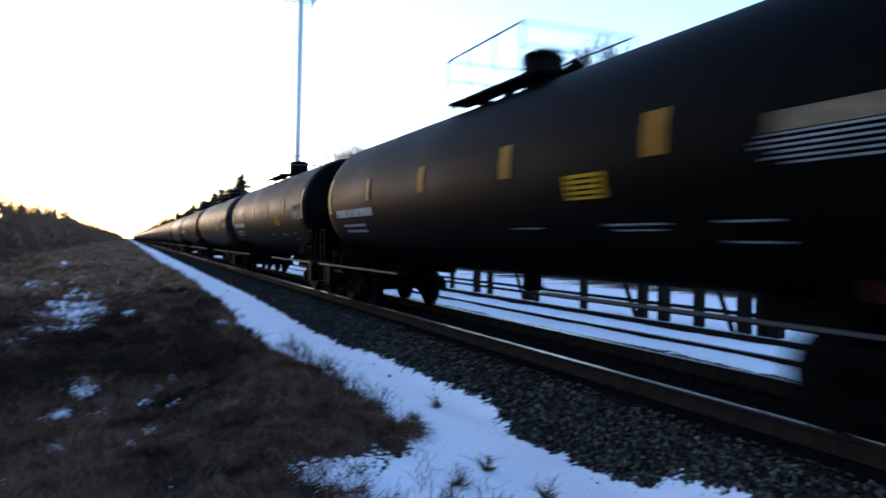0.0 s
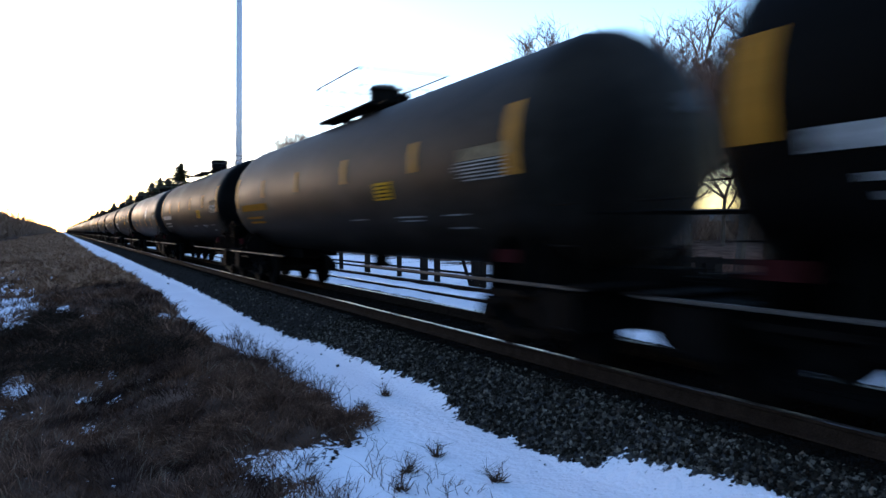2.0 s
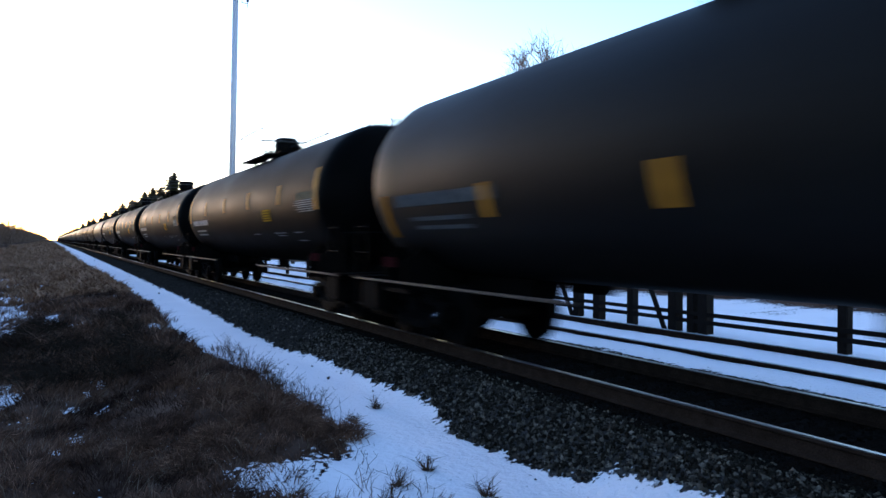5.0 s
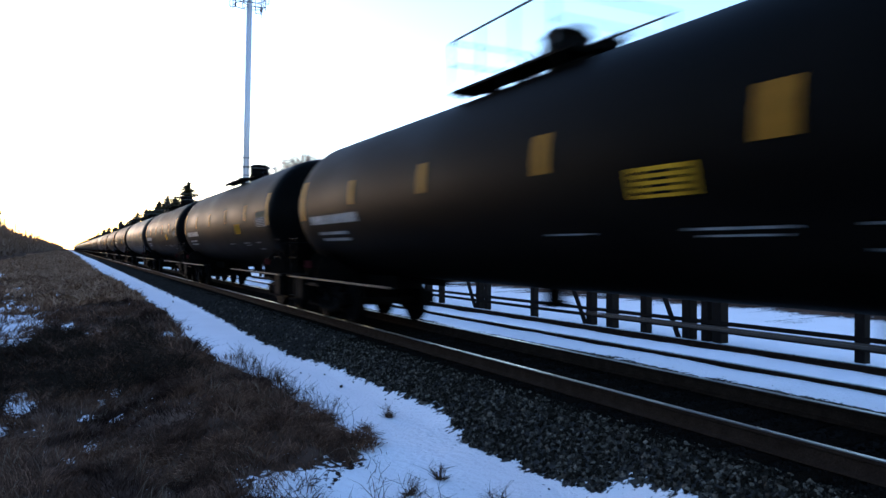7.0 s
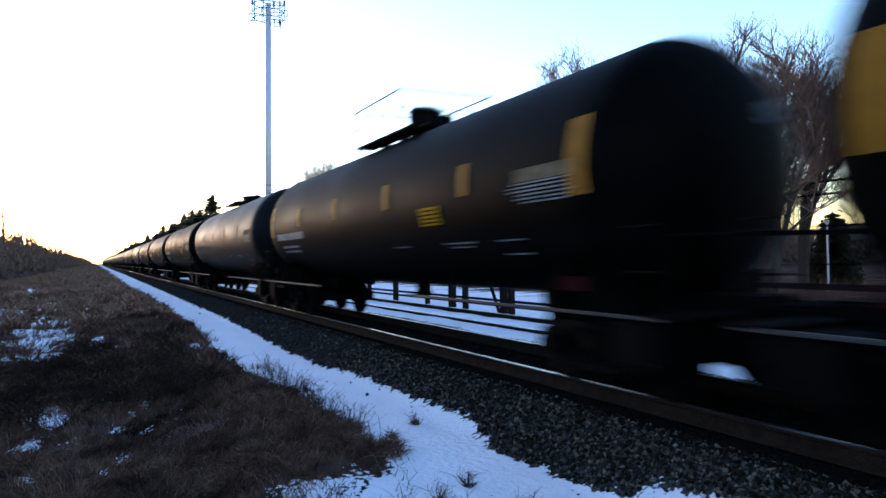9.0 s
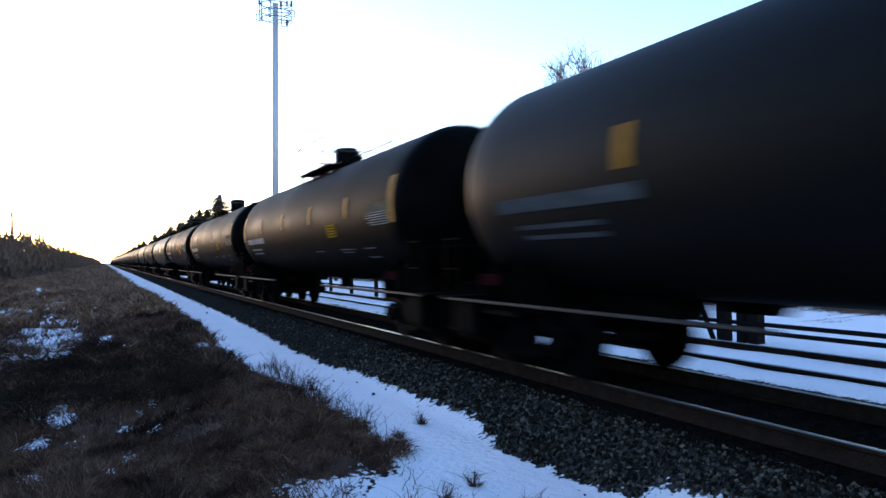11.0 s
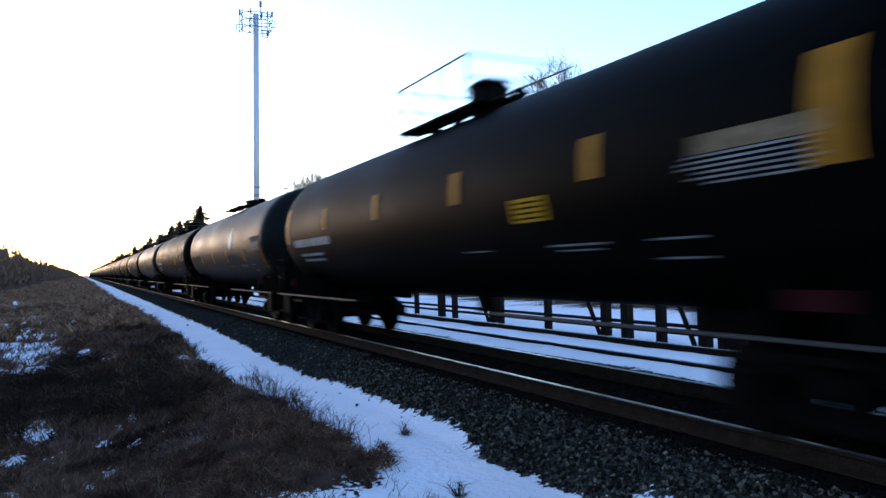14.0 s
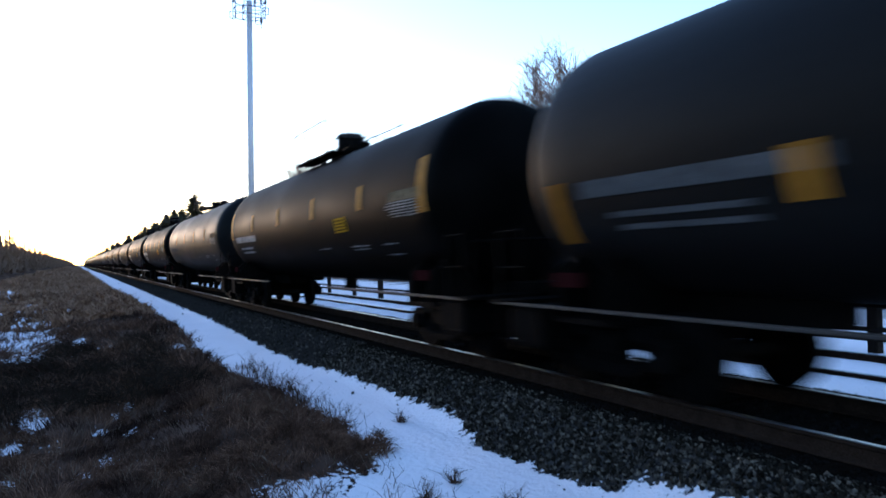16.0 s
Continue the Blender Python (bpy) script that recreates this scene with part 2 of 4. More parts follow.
def ground_nodes(nt):
    n, l = nt.nodes, nt.links
    b = n["Principled BSDF"]
    at = n.new("ShaderNodeAttribute")
    at.attribute_name = "snow"
    geo = n.new("ShaderNodeNewGeometry")
    nz = n.new("ShaderNodeTexNoise")
    nz.inputs["Scale"].default_value, nz.inputs["Detail"].default_value = 14, 6
    l.new(geo.outputs["Position"], nz.inputs[0])
    big = n.new("ShaderNodeTexNoise")
    big.inputs["Scale"].default_value, big.inputs["Detail"].default_value = 1.1, 5
    l.new(geo.outputs["Position"], big.inputs[0])
    add = n.new("ShaderNodeMath")
    add.operation = "MULTIPLY_ADD"
    add.inputs[1].default_value = 2.2
    l.new(nz.outputs[0], add.inputs[0])
    l.new(at.outputs["Fac"], add.inputs[2])
    cut = n.new("ShaderNodeMapRange")
    cut.inputs[1].default_value, cut.inputs[2].default_value = 1.50, 1.66
    l.new(add.outputs[0], cut.inputs[0])
    earth = n.new("ShaderNodeValToRGB")
    earth.color_ramp.elements[0].color, earth.color_ramp.elements[1].color = (0.018, 0.011, 0.009, 1), (0.16, 0.10, 0.07, 1)
    earth.color_ramp.elements[0].position, earth.color_ramp.elements[1].position = 0.3, 0.75
    l.new(big.outputs[0], earth.inputs[0])
    snow = n.new("ShaderNodeValToRGB")
    snow.color_ramp.elements[0].color, snow.color_ramp.elements[1].color = (0.83, 0.78, 0.80, 1), (0.94, 0.885, 0.90, 1)
    l.new(big.outputs[0], snow.inputs[0])
    gr = n.new("ShaderNodeAttribute")
    gr.attribute_name = "gravel"
    vor = n.new("ShaderNodeTexVoronoi")
    vor.inputs["Scale"].default_value = 22
    l.new(geo.outputs["Position"], vor.inputs[0])
    stone = n.new("ShaderNodeValToRGB")
    stone.color_ramp.elements[0].color, stone.color_ramp.elements[1].color = (0.014, 0.012, 0.011, 1), (0.075, 0.066, 0.058, 1)
    l.new(vor.outputs["Color"], stone.inputs[0])
    mix = n.new("ShaderNodeMix")
    mix.data_type = "RGBA"
    l.new(gr.outputs["Fac"], mix.inputs[0])
    l.new(earth.outputs[0], mix.inputs[6])
    l.new(stone.outputs[0], mix.inputs[7])
    mix2 = n.new("ShaderNodeMix")
    mix2.data_type = "RGBA"
    l.new(cut.outputs[0], mix2.inputs[0])
    l.new(mix.outputs[2], mix2.inputs[6])
    l.new(snow.outputs[0], mix2.inputs[7])
    # painted shade: the track bed under the train mixes to near black
    train_shade = n.new("ShaderNodeAttribute")
    train_shade.attribute_name = "train_shade"
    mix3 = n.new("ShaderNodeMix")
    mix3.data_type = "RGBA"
    l.new(train_shade.outputs["Fac"], mix3.inputs[0])
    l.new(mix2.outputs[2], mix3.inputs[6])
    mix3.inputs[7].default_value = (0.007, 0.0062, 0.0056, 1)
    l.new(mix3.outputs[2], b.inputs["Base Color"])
    b.inputs["Roughness"].default_value = 0.85
    b.inputs["Specular IOR Level"].default_value = 0.0
    bp = n.new("ShaderNodeBump")
    bp.inputs["Strength"].default_value, bp.inputs["Distance"].default_value = 0.8, 0.05
    l.new(nz.outputs[0], bp.inputs["Height"])
    l.new(bp.outputs[0], b.inputs["Normal"])


ground_nodes(M_GROUND.node_tree)
ground_me = raw("ground", gv, gf, M_GROUND, True)
ground_at = ground_me.attributes.new("snow", "FLOAT", "POINT")
ground_at.data.foreach_set("value", [snow_at(x, y) for x, y, z in gv])
gravel_at = ground_me.attributes.new("gravel", "FLOAT", "POINT")
gravel_at.data.foreach_set("value", [1.0 if 3.6 < x < 9.1 else 0.0 for x, y, z in gv])
# mask of the track bed strip that carries the painted train shade
train_shade_at = ground_me.attributes.new("train_shade", "FLOAT", "POINT")
train_shade_at.data.foreach_set("value", [0.8 if 4.95 < x < 7.6 else 0.0 for x, y, z in gv])
ground = tagged(new("ground", ground_me), "winter ground of brown grass with patches of snow", "ground", kind="structure")

# ---- track ----
track = tagged(new("railway_track"), "straight railway track on dark wooden ties and grey ballast", "railway track", kind="structure")


def rail_mesh(y0, y1):
    sec = [(-0.07, 0), (0.07, 0), (0.07, 0.012), (0.014, 0.035), (0.012, 0.13), (0.037, 0.142), (0.037, 0.172), (0.026, 0.18), (-0.026, 0.18), (-0.037, 0.172), (-0.037, 0.142), (-0.012, 0.13), (-0.014, 0.035), (-0.07, 0.012)]
    steps = list(np.linspace(y0, y1, 30))
    v = [(x, y, z - 0.18) for y in steps for x, z in sec]
    k = len(sec)
    f = [(j * k + i, j * k + (i + 1) % k, (j + 1) * k + (i + 1) % k, (j + 1) * k + i) for j in range(len(steps) - 1) for i in range(k)]
    me = raw("rail", v, f, M_RUST)
    me.materials.append(M_RAILHEAD)
    for p in me.polygons:
        if p.center.z > -0.006:
            p.material_index = 1
    return me


rail_me = rail_mesh(-40, 1500)
for x in (RAIL_NEAR, RAIL_FAR):
    r = new("rail", rail_me)
    r.location.x, r.parent = x, track
    tagged(r, "rusty steel rail with a polished running surface")

# ---- tank cars ----
ZC, R_TANK, HALF = 2.555, 1.52, 7.56
PITCH = 18.1


def on_tank(theta, y, lift=0.006):
    a = radians(theta)
    return (-(R_TANK + lift) * math.cos(a), y, ZC + (R_TANK + lift) * math.sin(a))


def patch(bm, th0, th1, y0, y1, side=1, lift=0.008, seg=4, thick=0.004):
    """A thin curved plate on the tank's flank; side 1 faces the bank, -1 the far side."""
    rows = []
    for i in range(seg + 1):
        th = th0 + (th1 - th0) * i / seg
        a, b = on_tank(th, y0, lift), on_tank(th, y1, lift)
        rows.append([bm.verts.new((p[0] * side, p[1] * side, p[2])) for p in (a, b)])
    for i in range(seg):
        bm.faces.new((rows[i][0], rows[i][1], rows[i + 1][1], rows[i + 1][0]))


def shell_mesh(material):
    prof = [(-HALF - 0.76 * math.sin(a), R_TANK * math.cos(a)) for a in np.linspace(math.pi / 2 - 0.02, 0, 9)]
    prof += [(y, R_TANK) for y in (-7, -6, -4, -2, 0, 2, 4, 6, 7)]
    prof += [(HALF + 0.76 * math.sin(a), R_TANK * math.cos(a)) for a in np.linspace(0, math.pi / 2 - 0.02, 9)]
    seg = 56
    v = [(r * math.cos(2 * math.pi * i / seg), y, ZC + r * math.sin(2 * math.pi * i / seg)) for y, r in prof for i in range(seg)]
    f = [(j * seg + i, (j + 1) * seg + i, (j + 1) * seg + (i + 1) % seg, j * seg + (i + 1) % seg) for j in range(len(prof) - 1) for i in range(seg)]
    f += [tuple(range(seg)), tuple(reversed(range((len(prof) - 1) * seg, len(prof) * seg)))]
    return raw("tank", v, f, material, True)


def wheelset_mesh():
    bm = bmesh.new()
    for s in (-1, 1):
        x = s * 0.7525
        rod(bm, (x - 0.06, 0, 0), (x + 0.06, 0, 0), 0.457, seg=28)
        rod(bm, (x - s * 0.085, 0, 0), (x - s * 0.06, 0, 0), 0.485, seg=28)
        rod(bm, (x + s * 0.06, 0, 0), (x + s * 0.075, 0, 0), 0.36, 0.30, seg=20)
        for k in range(6):
            a = k * math.pi / 3
            rod(bm, (x + s * 0.07, 0.22 * math.cos(a), 0.22 * math.sin(a)), (x + s * 0.082, 0.22 * math.cos(a), 0.22 * math.sin(a)), 0.045, seg=6)
    rod(bm, (-1.0, 0, 0), (1.0, 0, 0), 0.08, seg=12)
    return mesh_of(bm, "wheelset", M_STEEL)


def frame_mesh(s):
    """A cast truck side frame with an open middle and bearing ends."""
    bm = bmesh.new()
    x0, x1 = s * 1.0 - 0.07, s * 1.0 + 0.07
    box(bm, x0, -1.1, 0.40, x1, -0.62, 0.66, 0.03)
    box(bm, x0, 0.62, 0.40, x1, 1.1, 0.66, 0.03)
    box(bm, x0, -0.75, 0.60, x1, 0.75, 0.78, 0.03)
    box(bm, x0, -0.42, 0.20, x1, 0.42, 0.33, 0.03)
    for d in (-1, 1):
        rod(bm, (s, d * 0.42, 0.28), (s, d * 0.75, 0.52), 0.075, seg=6)
        rod(bm, (s, d * 0.30, 0.28), (s, d * 0.30, 0.68), 0.06, seg=6)
        rod(bm, (s * 0.95, d * 0.89, 0.457), (s * 1.14, d * 0.89, 0.457), 0.13, seg=12)
    for d in (-0.15, 0.0, 0.15):
        rod(bm, (s, d, 0.30), (s, d, 0.62), 0.055, seg=8)
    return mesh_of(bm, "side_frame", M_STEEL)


WHEEL_ME = wheelset_mesh()
FRAME_ME = [frame_mesh(-1), frame_mesh(1)]


def add_truck(car, y):
    bm = bmesh.new()
    box(bm, -1.1, -0.2, 0.45, 1.1, 0.2, 0.72, 0.03)
    rod(bm, (0, 0, 0.7), (0, 0, 0.86), 0.2, seg=16)
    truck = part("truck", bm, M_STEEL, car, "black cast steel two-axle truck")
    truck.location.y = y
    for me in FRAME_ME:
        o = new("side_frame", me)
        o.parent = truck
    for d in (-0.89, 0.89):
        o = new("wheelset", WHEEL_ME)
        o.parent, o.location = truck, (0, d, 0.457)


def lettering(car, kind, low=False):
    """Reflectors, plates and painted lines on both flanks."""
    for side in (1, -1):
        for y in (-4.75, -1.75, 1.3, 4.3):
            bm = bmesh.new()
            patch(bm, *((-25, -8) if low else (-4, 13)), y - 0.1, y + 0.1, side, 0.014)
            part("reflector", bm, M_YELLOW, car, "yellow reflector panel")
        rng = random.Random(5)
        if kind != "grey":
            bm = bmesh.new()
            patch(bm, -12, 21, -7.52, -7.28, side, 0.009, 8)
            part("end_band", bm, M_YELLOW, car, "ochre yellow band near the end")
            bm = bmesh.new()
            patch(bm, -12, 21, 7.26, 7.50, side, 0.009, 8)
            part("end_band", bm, M_YELLOW, car, "ochre yellow band near the end")
            bm = bmesh.new()
            patch(bm, -18, -7, -3.87, -3.2, side, 0.009)
            panel = part("sign_panel", bm, M_PLACARD, car, "yellow hazard notice panel")
            for j in range(4):
                bm = bmesh.new()
                patch(bm, -16.7 + j * 2.4, -15.7 + j * 2.4, -3.80, -3.27, side, 0.014)
                part("text_line", bm, M_STEEL, panel)
        elif low:
            for y in (-7.4, 7.3):
                bm = bmesh.new()
                patch(bm, -36, -9, y - 0.1, y + 0.1, side, 0.009, 8)
                part("end_band", bm, M_AMBER, car, "ochre band low on the end")
            bm = bmesh.new()
            patch(bm, -27, -14, -3.3, -2.2, side, 0.009, 4)
            part("notice_panel", bm, M_FAINT, car, "dull grey notice panel")
        # small print near the leading end
        bm = bmesh.new()
        patch(bm, -2.6, 3.6, -7.33, -6.15, side, 0.012, 3)
        part("stencil_panel", bm, M_STENCIL, car, "faded tan stencilled panel")
        for k in range(4, 10):
            th = 4.0 - k * 1.75
            bm = bmesh.new()
            patch(bm, th - 0.75, th, -7.30 + rng.uniform(0, 0.12), rng.uniform(-6.35, -6.0), side, 0.012, 1)
            part("lettering", bm, M_WHITE, car)
        # car mark near the trailing end
        for th0, th1, y0, y1 in ((-16.3, -9.5, 4.1, 6.9), (-25.2, -22.8, 4.8, 6.5), (-30.6, -28.2, 4.8, 6.4)):
            bm = bmesh.new()
            patch(bm, th0, th1, y0, y1, side, 0.010, 2)
            part("lettering", bm, M_AMBER if kind == "amber" else M_FAINT if kind == "grey" else M_WHITE, car)
        for th0, th1, y0, y1 in ((-31.4, -30.6, -2.35, -1.65), (-30.8, -29.8, -4.7, -3.75), (-33.4, -32.6, -4.6, -3.9), (-30.5, -29.6, -6.0, -5.4), (-39, -38, -6.0, -5.4)):
            bm = bmesh.new()
            patch(bm, th0, th1, y0, y1, side, 0.010, 1)
            part("lettering", bm, M_WHITE, car)
    # marks on the heads
    for s in (-1, 1):
        for th, w in ((28, 0.4), (24, 0.5), (19, 0.45)):
            bm = bmesh.new()
            z = ZC + 1.2 * math.sin(radians(th)) + 0.1
            yy = s * (HALF + 0.76 * math.sqrt(max(0.05, 1 - ((z - ZC) ** 2 + 0.55 ** 2) / R_TANK ** 2)) + 0.012)
            box(bm, 0.55 - w / 2, yy - 0.02, z - 0.035, 0.55 + w / 2, yy + 0.02, z + 0.035)
            part("head_lettering", bm, M_FAINT, car)


def tank_car(name, kind):
    car = new(name)
    emblem = kind == "emblem"
    kind = "grey" if emblem else kind
    paint = M_GREY if kind == "grey" else M_DUSTY if kind == "amber" else M_BLACK
    shell = new("tank", shell_mesh(paint))
    shell.parent = car
    lettering(car, kind, emblem)
    if emblem:
        for side in (1, -1):
            bm = bmesh.new()
            strips = []
            for i in range(13):
                u = i / 12
                w = 0.30 * math.sin(math.pi * u ** 1.5) + 0.01
                th = 22 - 31 * u
                strips.append([bm.verts.new((p[0] * side, p[1] * side, p[2])) for p in (on_tank(th, -2.85 + 0.25 * u - w, 0.012), on_tank(th, -2.85 + 0.25 * u + w, 0.012))])
            for a, b in zip(strips, strips[1:]):
                bm.faces.new((a[0], a[1], b[1], b[0]))
            part("emblem", bm, M_EMBLEM, car, "white pointed emblem")
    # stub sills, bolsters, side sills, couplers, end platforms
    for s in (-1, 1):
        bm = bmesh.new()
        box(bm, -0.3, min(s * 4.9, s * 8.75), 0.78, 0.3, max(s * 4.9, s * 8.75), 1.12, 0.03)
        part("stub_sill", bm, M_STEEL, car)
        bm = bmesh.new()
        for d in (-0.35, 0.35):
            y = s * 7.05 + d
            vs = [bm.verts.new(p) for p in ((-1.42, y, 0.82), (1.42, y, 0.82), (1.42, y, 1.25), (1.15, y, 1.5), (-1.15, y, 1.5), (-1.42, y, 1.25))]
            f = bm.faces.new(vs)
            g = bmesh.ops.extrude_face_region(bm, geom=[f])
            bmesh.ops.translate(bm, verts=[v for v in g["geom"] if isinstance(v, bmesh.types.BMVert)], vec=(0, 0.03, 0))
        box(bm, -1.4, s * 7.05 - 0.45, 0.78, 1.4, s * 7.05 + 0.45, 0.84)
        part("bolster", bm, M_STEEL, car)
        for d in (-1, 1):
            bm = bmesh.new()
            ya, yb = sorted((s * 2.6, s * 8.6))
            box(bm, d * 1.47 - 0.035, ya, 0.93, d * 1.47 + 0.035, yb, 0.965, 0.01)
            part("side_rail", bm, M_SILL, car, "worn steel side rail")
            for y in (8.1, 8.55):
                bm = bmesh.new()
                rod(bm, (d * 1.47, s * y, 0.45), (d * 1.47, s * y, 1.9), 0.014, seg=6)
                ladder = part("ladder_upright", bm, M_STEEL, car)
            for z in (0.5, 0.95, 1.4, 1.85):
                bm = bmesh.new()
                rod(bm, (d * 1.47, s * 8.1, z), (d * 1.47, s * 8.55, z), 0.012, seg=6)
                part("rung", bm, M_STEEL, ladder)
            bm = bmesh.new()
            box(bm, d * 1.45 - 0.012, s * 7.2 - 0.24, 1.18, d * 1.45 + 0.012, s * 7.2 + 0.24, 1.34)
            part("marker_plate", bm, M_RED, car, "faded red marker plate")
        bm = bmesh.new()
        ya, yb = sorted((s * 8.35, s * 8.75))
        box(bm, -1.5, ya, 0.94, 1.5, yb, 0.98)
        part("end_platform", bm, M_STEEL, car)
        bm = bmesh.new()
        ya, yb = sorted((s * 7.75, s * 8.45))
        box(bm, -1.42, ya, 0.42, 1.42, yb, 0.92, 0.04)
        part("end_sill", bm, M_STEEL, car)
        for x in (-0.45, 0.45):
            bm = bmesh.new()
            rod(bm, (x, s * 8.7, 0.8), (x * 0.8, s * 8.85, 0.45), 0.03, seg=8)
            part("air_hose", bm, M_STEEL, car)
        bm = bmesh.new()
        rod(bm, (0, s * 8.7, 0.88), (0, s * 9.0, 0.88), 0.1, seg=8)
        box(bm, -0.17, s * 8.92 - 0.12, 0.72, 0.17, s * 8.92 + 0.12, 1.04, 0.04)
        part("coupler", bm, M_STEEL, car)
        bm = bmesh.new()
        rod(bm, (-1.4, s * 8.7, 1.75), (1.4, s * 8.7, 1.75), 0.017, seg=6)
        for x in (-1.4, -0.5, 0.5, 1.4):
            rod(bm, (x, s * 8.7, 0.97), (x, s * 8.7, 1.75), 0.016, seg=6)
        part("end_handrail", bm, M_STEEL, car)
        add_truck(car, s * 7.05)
    bm = bmesh.new()
    rod(bm, (0, 0, 0.84), (0, 0, 1.06), 0.15, seg=16)
    rod(bm, (0, 0, 0.78), (0, 0, 0.85), 0.2, seg=16)
    part("bottom_outlet", bm, M_STEEL, car)
    bm = bmesh.new()
    rod(bm, (0.3, 3.9, 1.0), (0.3, 4.7, 1.0), 0.13, seg=14)
    rod(bm, (0.3, 4.6, 1.0), (0.3, 5.4, 1.0), 0.03, seg=6)
    part("brake_cylinder", bm, M_STEEL, car)
    # top fittings
    top = ZC + R_TANK
    bm = bmesh.new()
    if kind == "grey":
        rod(bm, (0, -0.27, top - 0.05), (0, -0.27, top + 0.26), 0.42, seg=24)
        rod(bm, (0, -0.27, top + 0.26), (0, -0.27, top + 0.31), 0.46, 0.36, seg=24)
    else:
        rod(bm, (0, -0.3, top - 0.05), (0, -0.3, top + 0.50), 0.34, seg=24)
        rod(bm, (0, -0.3, top + 0.50), (0, -0.3, top + 0.60), 0.37, 0.28, seg=24)
    part("manway_dome", bm, M_STEEL, car, "black round valve housing", True)
    for y in (-1.25, 0.85):
        bm = bmesh.new()
        rod(bm, (0, y, top - 0.05), (0, y, top + 0.22), 0.12, seg=12)
        rod(bm, (0, y, top + 0.22), (0, y, top + 0.30), 0.17, 0.08, seg=12)
        part("relief_valve", bm, M_STEEL, car)
    pl = bmesh.new()
    ya, yb = -1.3, 1.3
    for x0, x1 in ((-0.9, -0.5), (0.5, 0.9)):
        box(pl, x0, ya - 0.25, top - 0.04, x1, yb + 0.25, top + 0.0)
    for y0, y1 in ((ya - 0.25, ya + 0.2), (yb - 0.2, yb + 0.25)):
        box(pl, -0.55, y0, top + 0.03, 0.55, y1, top + 0.07)
    for y in (ya, 0, yb):
        for x in (-0.95, 0.95):
            rod(pl, (x, y, top + 0.03), (x * 0.9, y, ZC + math.sqrt(R_TANK ** 2 - (x * 0.9) ** 2) - 0.02), 0.025, seg=6)
    platform = part("top_platform", pl, M_STEEL, car, "black steel grating platform")
    for x in (-1.0, 1.0):
        bm = bmesh.new()
        rod(bm, (x, ya, top + 0.72), (x, yb, top + 0.72), 0.018, seg=6)
        for y in (ya, ya / 3, yb / 3, yb):
            rod(bm, (x, y, top + 0.04), (x, y, top + 0.72), 0.014 if abs(y) < 1 else 0.018, seg=6)
        part("handrail", bm, M_SILL, platform, "thin steel handrail")
    for y in (ya, yb):
        for z in (top + 0.38, top + 0.72):
            bm = bmesh.new()
            rod(bm, (-1.0, y, z), (1.0, y, z), 0.016, seg=6)
            part("end_bar", bm, M_SILL, platform)
    return car


CAR_COUNT = 46
GREY_CARS = {4, 9, 13, 15, 22, 29, 35}
black_car = tagged(tank_car("tank_car", "black"), "black tank car with yellow reflectors, rolling on the track", "tank car", "tank cars of the train")
grey_car = tagged(tank_car("tank_car", "grey"), "dusty grey tank car with small white lettering, rolling on the track", "tank car", "tank cars of the train")
emblem_car = tagged(tank_car("tank_car", "emblem"), "dusty grey tank car with a white emblem, on the track", "tank car", "tank cars of the train")
amber_car = tagged(tank_car("tank_car", "amber"), "dusty black tank car with amber lettering, rolling on the track", "tank car", "tank cars of the train")
cars = {}
for k in range(-1, CAR_COUNT):
    src = emblem_car if k in (4, 13) else grey_car if k in GREY_CARS else amber_car if k == 2 else black_car
    first = k in (-1, 2, 4, 9)
    cars[k] = src if first else copy_thing(src, pose(0, 0, 0))

# ---- mast ----
mast = tagged(new("cell_mast"), "tall grey steel monopole with a ring of antennas", "mast")
MX, MY, MT = 19.55, 87.85, 33.4
bm = bmesh.new()
rod(bm, (0, 0, -1), (0, 0, MT), 0.42, 0.33, seg=16)
part("pole", bm, M_GALV, mast, "", True)
# the pole leans a little to the side
mast.matrix_world = pose(MX - 0.43, MY + 0.09, 0, 0, 1.15, -12.5)
for z, r in ((MT - 0.15, 1.85), (MT - 1.05, 1.9), (MT - 1.95, 1.85)):
    ring = bpy.data.meshes.new("antenna_ring")
    n, v = 12, []
    for i in range(n):
        a = 2 * math.pi * i / n
        for j in range(6):
            t = 2 * math.pi * j / 6
            q = r + 0.05 * math.cos(t)
            v.append((q * math.cos(a), q * math.sin(a) * 0.8, z + 0.05 * math.sin(t)))
    ring.from_pydata(v, [], [(i * 6 + j, i * 6 + (j + 1) % 6, (i + 1) % n * 6 + (j + 1) % 6, (i + 1) % n * 6 + j) for i in range(n) for j in range(6)])
    ring.materials.append(M_ANTENNA)
    hoop = new("antenna_ring", ring)
    hoop.parent = mast
    for k in range(3):
        bm = bmesh.new()
        rod(bm, (0, 0, z), (r * math.cos(k * 2.094), 0.8 * r * math.sin(k * 2.094), z), 0.05, seg=6)
        part("ring_arm", bm, M_ANTENNA, mast)
